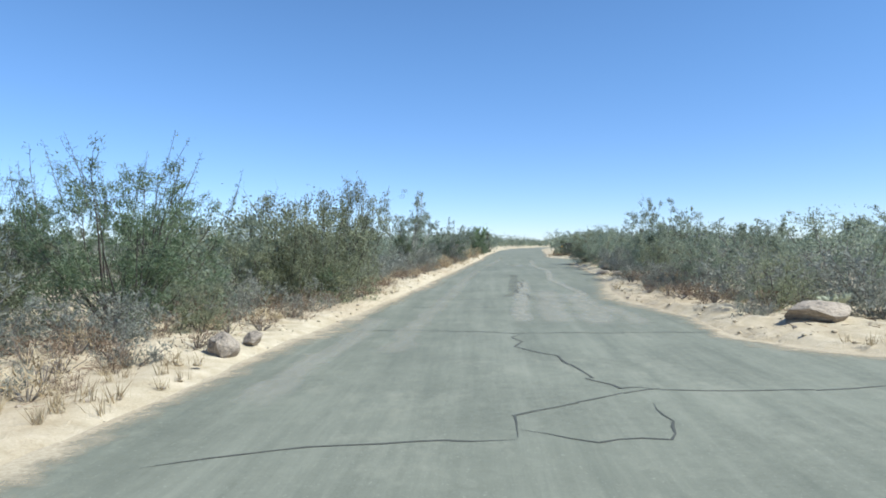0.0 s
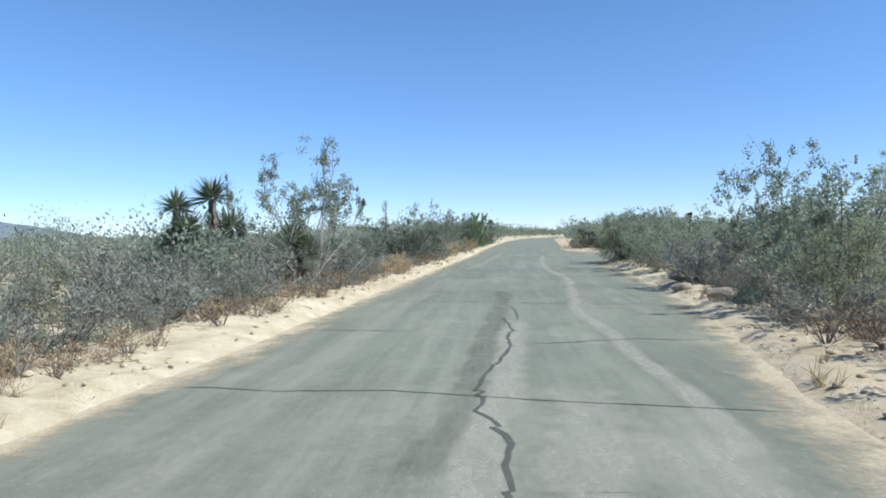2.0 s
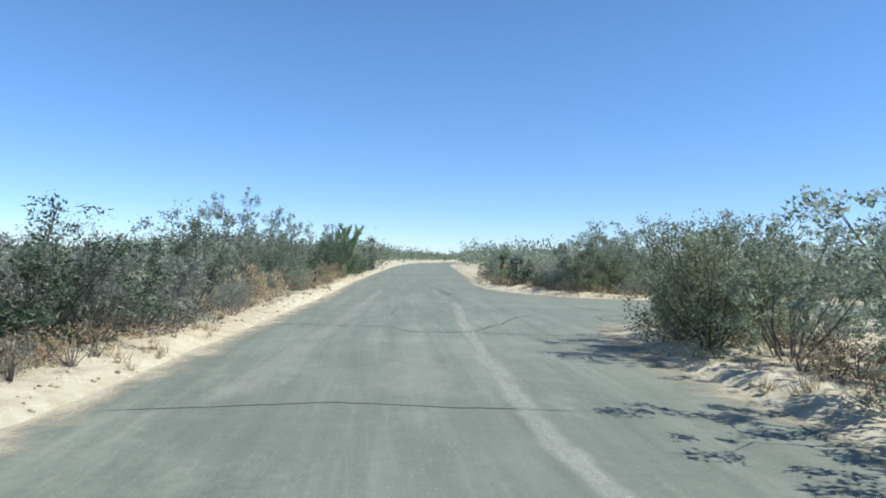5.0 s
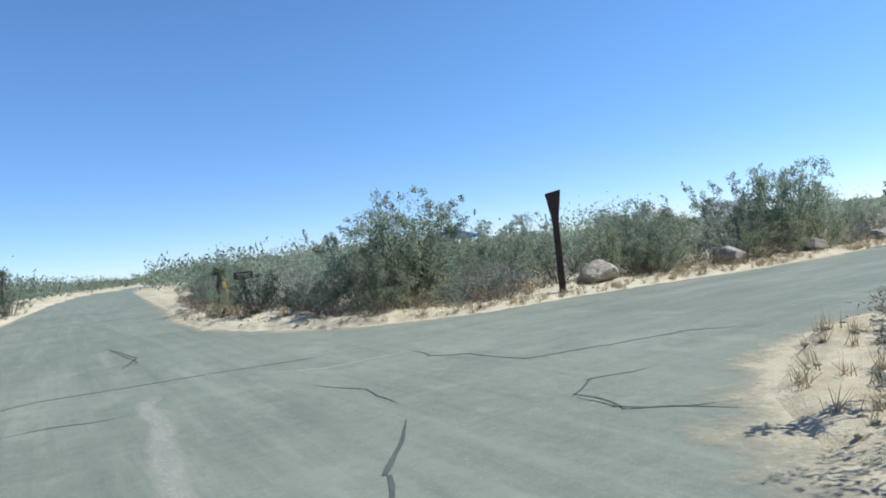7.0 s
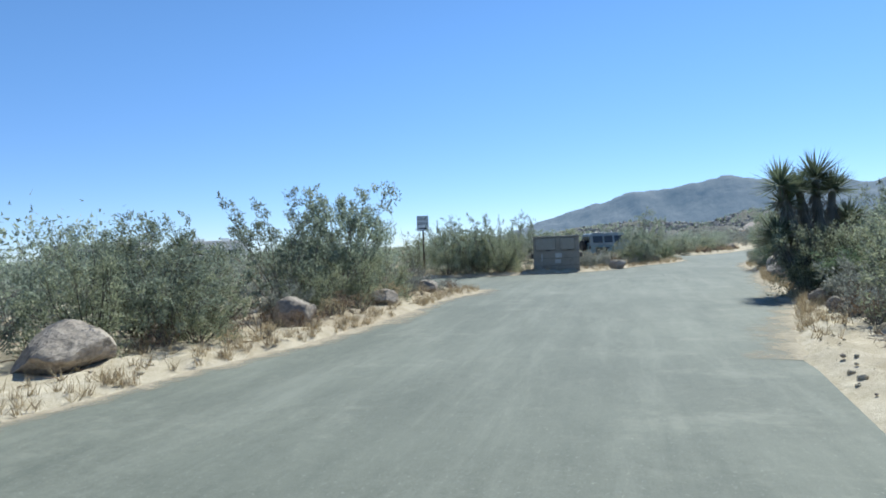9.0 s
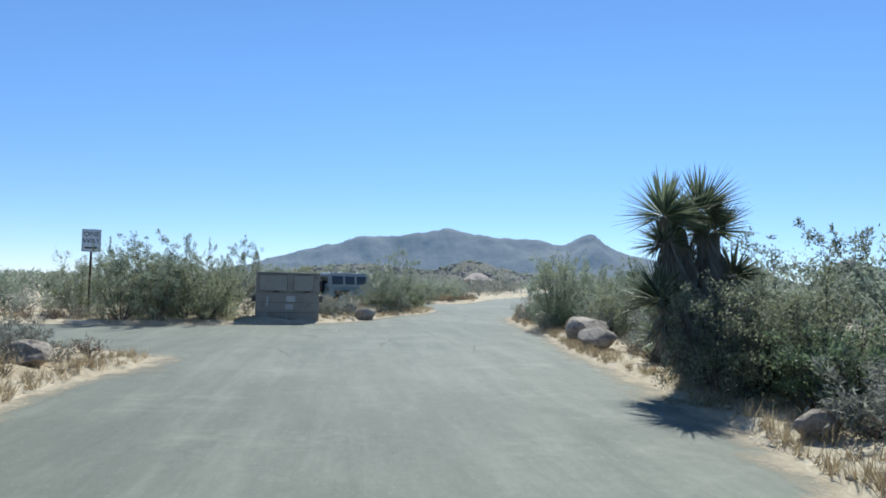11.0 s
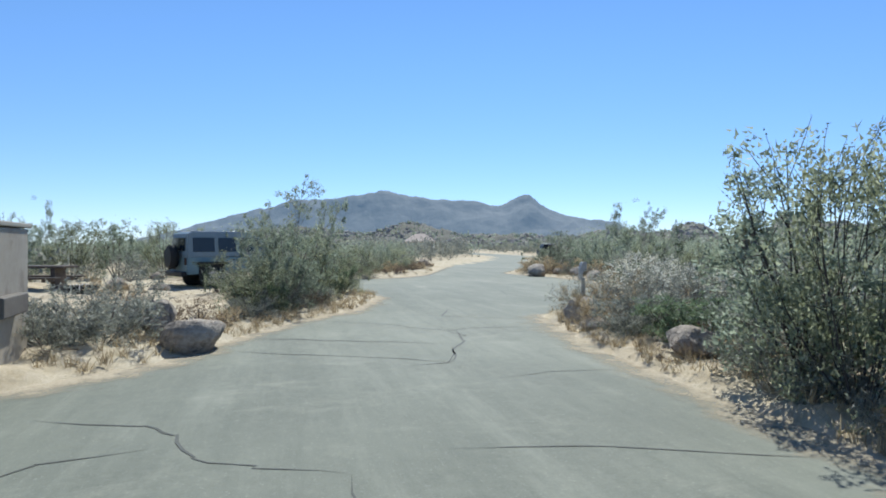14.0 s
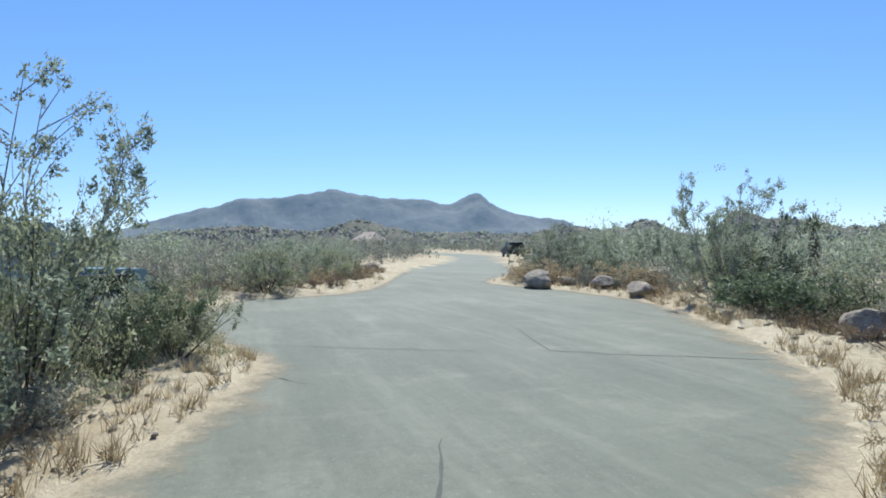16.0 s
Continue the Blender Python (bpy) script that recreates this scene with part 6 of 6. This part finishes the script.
for dx, dz, sx, sz in ((0, 0.075, 0.16, 0.014), (0, -0.075, 0.16, 0.014), (0.073, 0, 0.014, 0.14), (-0.073, 0, 0.014, 0.14), (0, 0, 0.03, 0.08)):
    part("frame_bar", box_bm(sx, 0.010, sz, tilt_w @ Vector((dx, -0.006, dz)), 0.001, rot=(-28, 0, 0)), M_WHITE, cap_w)

# ---------------------------------------------------------------- refuse bin at the pull-out
BIN = Matrix.Translation((44.62, 57.68, 0.0)) @ pose(0, 0, 0, 0, 0, 4.5)     # front faces -x
bin_ = thing("refuse_bin", BIN, "large tan metal refuse bin with two upper doors", "refuse bin")
body = part("body", box_bm(1.55, 2.10, 1.62, (0.78, 0, 0.83), 0.02), M_BIN, bin_)
part("lid", box_bm(1.62, 2.16, 0.055, (0.78, 0, 1.675), 0.012), M_BIN_LID, bin_, "flat pale lid with a bright edge")
for yy, wd in ((0.48, 0.92), (-0.52, 0.66)):
    door = part("door", box_bm(0.03, wd, 0.52, (-0.012, yy, 1.33), 0.008), M_BIN_LID, bin_)
    for dz in (0.262, -0.262):
        part("frame_bar", box_bm(0.016, wd, 0.016, (-0.022, yy, 1.33 + dz), 0.003), M_SEAM, door)
    for dy in (wd / 2, -wd / 2):
        part("frame_bar", box_bm(0.016, 0.016, 0.52, (-0.022, yy + dy, 1.33), 0.003), M_SEAM, door)
    part("handle", box_bm(0.03, 0.20, 0.025, (-0.035, yy - 0.1, 1.04), 0.006), M_BLACK, door)
for zz in (1.01, 0.68, 0.34):
    part("seam", box_bm(0.014, 2.08, 0.012, (-0.004, 0, zz)), M_SEAM, bin_)
part("notice", box_bm(0.006, 0.30, 0.20, (-0.004, -0.1, 0.80)), M_LABEL, bin_, "faded paper notice")
part("notice", box_bm(0.006, 0.26, 0.17, (-0.004, -0.06, 0.53)), M_LABEL, bin_, "faded paper notice")
part("notice", box_bm(0.006, 0.05, 0.32, (-0.004, 0.66, 0.72)), M_LABEL, bin_, "narrow faded strip")
pocket = part("lift_pocket", box_bm(0.9, 0.13, 0.22, (0.6, -1.11, 0.80), 0.015), M_SEAM, bin_, "dark lifting pocket on the side")
part("lift_pocket", box_bm(0.9, 0.13, 0.22, (0.6, 1.11, 0.80), 0.015), M_SEAM, bin_)


# ---------------------------------------------------------------- vehicles
def wheel(parent, x, y, r, w, name="wheel"):
    ob = part(name, cyl_bm(r, w, (x, y, r), 24, rot=(90, 0, 0), bevel=0.03), M_RUBBER, parent, "", True)
    side = -1 if y < 0 else 1
    part("rim", cyl_bm(r * 0.6, 0.03, (x, y + side * (w * 0.5 + 0.004), r), 18, rot=(90, 0, 0), bevel=0.006), M_RIM, ob)
    return ob


def loft_side(profile, half, inset=0.0):
    """A body from a side outline (x, z), with the upper part drawn in towards the roof."""
    bm = bmesh.new()
    zs = [z for _, z in profile]
    lo, hi = min(zs), max(zs)
    sides = []
    for s in (-1, 1):
        sides.append([bm.verts.new((x, s * (half - inset * max(0, (z - lo) / (hi - lo) - 0.5) * 2), z)) for x, z in profile])
    k = len(profile)
    for i in range(k):
        j = (i + 1) % k
        bm.faces.new((sides[0][i], sides[0][j], sides[1][j], sides[1][i]))
    bm.faces.new(sides[0][::-1])
    bm.faces.new(sides[1])
    bmesh.ops.recalc_face_normals(bm, faces=bm.faces[:])
    bmesh.ops.bevel(bm, geom=bm.edges[:], offset=0.03, segments=2, affect="EDGES", clamp_overlap=True)
    return bm


jeep = thing("parked_offroader", Matrix.Translation((60.15, 57.0, 0.02)) @ pose(0, 0, 0, 0, 0, -63), "pale blue boxy off-road car with a spare wheel behind", "car")
part("body", loft_side([(0.05, 0.5), (0.05, 1.05), (2.95, 1.05), (3.05, 1.02), (4.15, 0.98), (4.2, 0.55)], 0.78), M_JEEP, jeep)
part("hardtop", loft_side([(0.06, 1.05), (0.10, 1.80), (0.25, 1.86), (2.55, 1.86), (2.95, 1.08)], 0.77, 0.10), M_JEEP_TOP, jeep, "pale removable hardtop")
for s in (-1, 1):
    for x0, x1 in ((0.25, 0.95), (1.08, 1.68), (1.82, 2.45)):
        part("side_window", box_bm(x1 - x0, 0.02, 0.46, ((x0 + x1) / 2, s * 0.735, 1.45), 0.008, rot=(s * 5, 0, 0)), M_GLASS, jeep, "dark side window")
    for x in (0.85, 3.35):
        part("wheel_arch", box_bm(1.0, 0.20, 0.09, (x, s * 0.84, 0.86), 0.03), M_BLACK, jeep)
        part("wheel_well", box_bm(0.86, 0.03, 0.36, (x, s * 0.785, 0.66), 0.01), M_BLACK, jeep)
        wheel(jeep, x, s * 0.76, 0.38, 0.24)
    part("door_seam", box_bm(0.012, 0.01, 0.5, (1.02, s * 0.783, 0.78)), M_SEAM, jeep)
    part("door_seam", box_bm(0.012, 0.01, 0.5, (1.75, s * 0.783, 0.78)), M_SEAM, jeep)
    part("door_handle", box_bm(0.14, 0.025, 0.03, (1.55, s * 0.79, 0.96), 0.006), M_BLACK, jeep)
    part("tail_lamp", box_bm(0.05, 0.12, 0.22, (0.03, s * 0.68, 0.92), 0.01), M_BROWN, jeep)
part("rear_window", box_bm(0.02, 1.10, 0.42, (0.055, 0, 1.47), 0.008), M_GLASS, jeep)
part("windscreen", box_bm(0.02, 1.25, 0.62, (2.80, 0, 1.42), 0.008, rot=(0, -26, 0)), M_GLASS, jeep)
part("bumper", box_bm(0.16, 1.55, 0.16, (-0.04, 0, 0.52), 0.03), M_BLACK, jeep)
part("bumper", box_bm(0.18, 1.6, 0.16, (4.26, 0, 0.55), 0.03), M_BLACK, jeep)
spare = part("spare_wheel", cyl_bm(0.39, 0.24, (-0.15, 0.05, 1.05), 26, rot=(0, 90, 0), bevel=0.04), M_RUBBER, jeep, "black covered spare wheel", True)
part("spare_cover", cyl_bm(0.33, 0.02, (-0.275, 0.05, 1.05), 24, rot=(0, 90, 0)), M_BLACK, spare)
part("roof_rail", box_bm(2.2, 0.03, 0.03, (1.3, 0.6, 1.885), 0.008), M_RIM, jeep)
part("roof_rail", box_bm(2.2, 0.03, 0.03, (1.3, -0.6, 1.885), 0.008), M_RIM, jeep)

suv = thing("parked_suv", Matrix.Translation((114.5, 20.9, 0.0)) @ pose(0, 0, 0, 0, 0, -14), "dark parked sport utility car at the road's far end", "car")
part("body", loft_side([(-2.3, 0.35), (-2.35, 0.9), (-2.2, 1.02), (1.0, 1.02), (2.1, 0.92), (2.35, 0.7), (2.3, 0.35)], 0.92), M_SUV, suv)
part("cabin", loft_side([(-2.2, 1.0), (-1.95, 1.66), (-0.2, 1.72), (0.35, 1.66), (1.15, 1.0)], 0.86, 0.16), M_SUV, suv)
for s in (-1, 1):
    for x0, x1 in ((-1.75, -0.95), (-0.85, -0.1), (-0.02, 0.55)):
        part("side_window", box_bm(x1 - x0, 0.02, 0.38, ((x0 + x1) / 2, s * 0.80, 1.34), 0.008, rot=(s * 12, 0, 0)), M_GLASS, suv)
    for x in (-1.4, 1.45):
        wheel(suv, x, s * 0.82, 0.36, 0.22)
    part("tail_lamp", box_bm(0.05, 0.22, 0.16, (-2.33, s * 0.7, 0.86), 0.02), M_BROWN, suv)
part("rear_window", box_bm(0.02, 1.3, 0.44, (-2.14, 0, 1.34), 0.01, rot=(0, 16, 0)), M_RUBBER, suv)


def trailer(x, y, turn, ln, h, mat, label):
    ob = thing("camping_trailer", Matrix.Translation((x, y, 0)) @ pose(0, 0, 0, 0, 0, turn), label, "trailer", "camping trailers")
    part("body", box_bm(ln, 2.4, h - 0.6, (0, 0, 0.6 + (h - 0.6) / 2), 0.12), mat, ob)
    for px in (-ln * 0.25, ln * 0.18):
        part("air_unit", box_bm(0.8, 0.7, 0.24, (px, 0, h + 0.10), 0.05), M_RV, ob, "rooftop cooling unit")
    for px in (-ln * 0.33, 0.0, ln * 0.3):
        for s in (-1, 1):
            part("window", box_bm(0.9, 0.03, 0.55, (px, s * 1.205, 1.85), 0.03), M_GLASS, ob)
    part("stripe", box_bm(ln * 0.9, 0.02, 0.18, (0, -1.207, 1.25)), M_RV_GREY, ob)
    part("stripe", box_bm(ln * 0.9, 0.02, 0.18, (0, 1.207, 1.25)), M_RV_GREY, ob)
    for px in (-0.45, 0.45):
        for s in (-1, 1):
            wheel(ob, px, s * 1.05, 0.34, 0.2)
    part("hitch", box_bm(1.2, 0.1, 0.1, (ln / 2 + 0.5, 0, 0.5), 0.02), M_BLACK, ob)
    return ob


trailer(54.9, 94.4, 4, 2.5, 2.65, M_RV_GREY, "dark grey camper parked behind the scrub")
trailer(58.2, 92.4, 4, 3.2, 2.85, M_RV, "white camping trailer with rooftop units behind the scrub")
trailer(77.0, 97.0, -34, 6.5, 3.1, M_RV, "white camping trailer far behind the bushes")

# ---------------------------------------------------------------- camp sites
canopy = thing("canopy_tent", Matrix.Translation((34.2, 90.4, 0)) @ pose(0, 0, 0, 0, 0, 20), "blue pop-up canopy tent showing over the bushes", "tent")
bm = bmesh.new()
q = [bm.verts.new((sx * 1.5, sy * 1.5, 2.15)) for sx, sy in ((-1, -1), (1, -1), (1, 1), (-1, 1))]
q2 = [bm.verts.new((sx * 1.5, sy * 1.5, 1.95)) for sx, sy in ((-1, -1), (1, -1), (1, 1), (-1, 1))]
top = bm.verts.new((0, 0, 2.75))
for k in range(4):
    bm.faces.new((q[k], q[(k + 1) % 4], top))
    bm.faces.new((q2[k], q2[(k + 1) % 4], q[(k + 1) % 4], q[k]))
bmesh.ops.solidify(bm, geom=bm.faces[:], thickness=0.01)
part("roof", bm, M_BLUE, canopy)
for sx, sy in ((-1, -1), (1, -1), (1, 1), (-1, 1)):
    part("leg", cyl_bm(0.02, 2.0, (sx * 1.46, sy * 1.46, 1.0), 8), M_RIM, canopy)


def picnic_table(x, y, turn, top_mat, leg_mat, label):
    ob = thing("picnic_table", Matrix.Translation((x, y, 0.02)) @ pose(0, 0, 0, 0, 0, turn), label, "table", "picnic tables")
    part("tabletop", box_bm(2.1, 0.78, 0.07, (0, 0, 0.78), 0.012), top_mat, ob)
    for s in (-1, 1):
        part("bench", box_bm(2.1, 0.28, 0.06, (0, s * 0.68, 0.46), 0.012), top_mat, ob)
        part("leg", box_bm(0.14, 0.6, 0.76, (s * 0.65, 0, 0.36), 0.02), leg_mat, ob)
        part("bench_support", box_bm(0.12, 1.5, 0.10, (s * 0.65, 0, 0.39), 0.015), leg_mat, ob)
    return ob


picnic_table(59.7, 60.9, 75, M_TABLE_DARK, M_TABLE_DARK, "dark picnic table in a camp site's shade")
picnic_table(44.4, 45.2, 60, M_CONC, M_CONC, "pale concrete picnic table behind the scrub")
picnic_table(83.0, 33.2, 65, M_CONC, M_CONC, "pale picnic table beside the far road")
ring = thing("fire_ring", Matrix.Translation((56.9, 59.0, 0.0)) @ pose(0, 0, 0, 0, 0, 15), "dark steel fire ring with a pale grate", "fire ring")
bm = bmesh.new()
bmesh.ops.create_cone(bm, cap_ends=False, segments=20, radius1=0.46, radius2=0.46, depth=0.36, matrix=Matrix.Translation((0, 0, 0.18)))
bmesh.ops.solidify(bm, geom=bm.faces[:], thickness=0.02)
part("shell", bm, M_BLACK, ring)
for k in range(7):
    part("grate_bar", cyl_bm(0.008, 0.8 - abs(k - 3) * 0.09, (0, -0.21 + k * 0.07, 0.385), 6, rot=(0, 90, 0)), M_RIM, ring)
part("handle", box_bm(0.03, 0.03, 0.16, (-0.47, -0.15, 0.34), 0.006), M_WHITE, ring)
part("handle", box_bm(0.03, 0.03, 0.16, (-0.47, 0.0, 0.34), 0.006), M_WHITE, ring)

house = thing("ranger_building", Matrix.Translation((176, 24, 0)) @ pose(0, 0, 0, 0, 0, 8) @ Matrix.Diagonal((0.6, 0.6, 1.0, 1)), "low tan building with a pale hipped roof", "building")
part("wall", box_bm(8.5, 9.0, 2.4, (0, 0, 1.2), 0.02), M_STUCCO, house)
bm = bmesh.new()
e = [bm.verts.new((sx * 4.9, sy * 5.2, 2.3)) for sx, sy in ((-1, -1), (1, -1), (1, 1), (-1, 1))]
r = [bm.verts.new((0, -1.6, 4.1)), bm.verts.new((0, 1.6, 4.1))]
for fc in ((e[0], e[1], r[0]), (e[1], e[2], r[1], r[0]), (e[2], e[3], r[1]), (e[3], e[0], r[0], r[1]), (e[3], e[2], e[1], e[0])):
    bm.faces.new(fc)
part("roof", bm, M_ROOF, house)
for yy in (-2.6, 0.4, 2.9):
    w_ = part("window", box_bm(0.06, 1.1, 0.9, (-4.26, yy, 1.45), 0.01), M_GLASS, house)
    part("sill", box_bm(0.12, 1.25, 0.07, (-4.28, yy, 0.97), 0.01), M_STUCCO, w_)
shed = thing("far_shelter", Matrix.Translation((355, -25.5, 7.0)), "small pale shelter among the boulders", "shelter")
part("roof", box_bm(2.8, 2.2, 0.25, (0, 0, 1.7), 0.05), M_WHITE, shed)
part("wall", box_bm(2.2, 1.6, 1.6, (0, 0, 0.8), 0.05), M_STUCCO, shed)
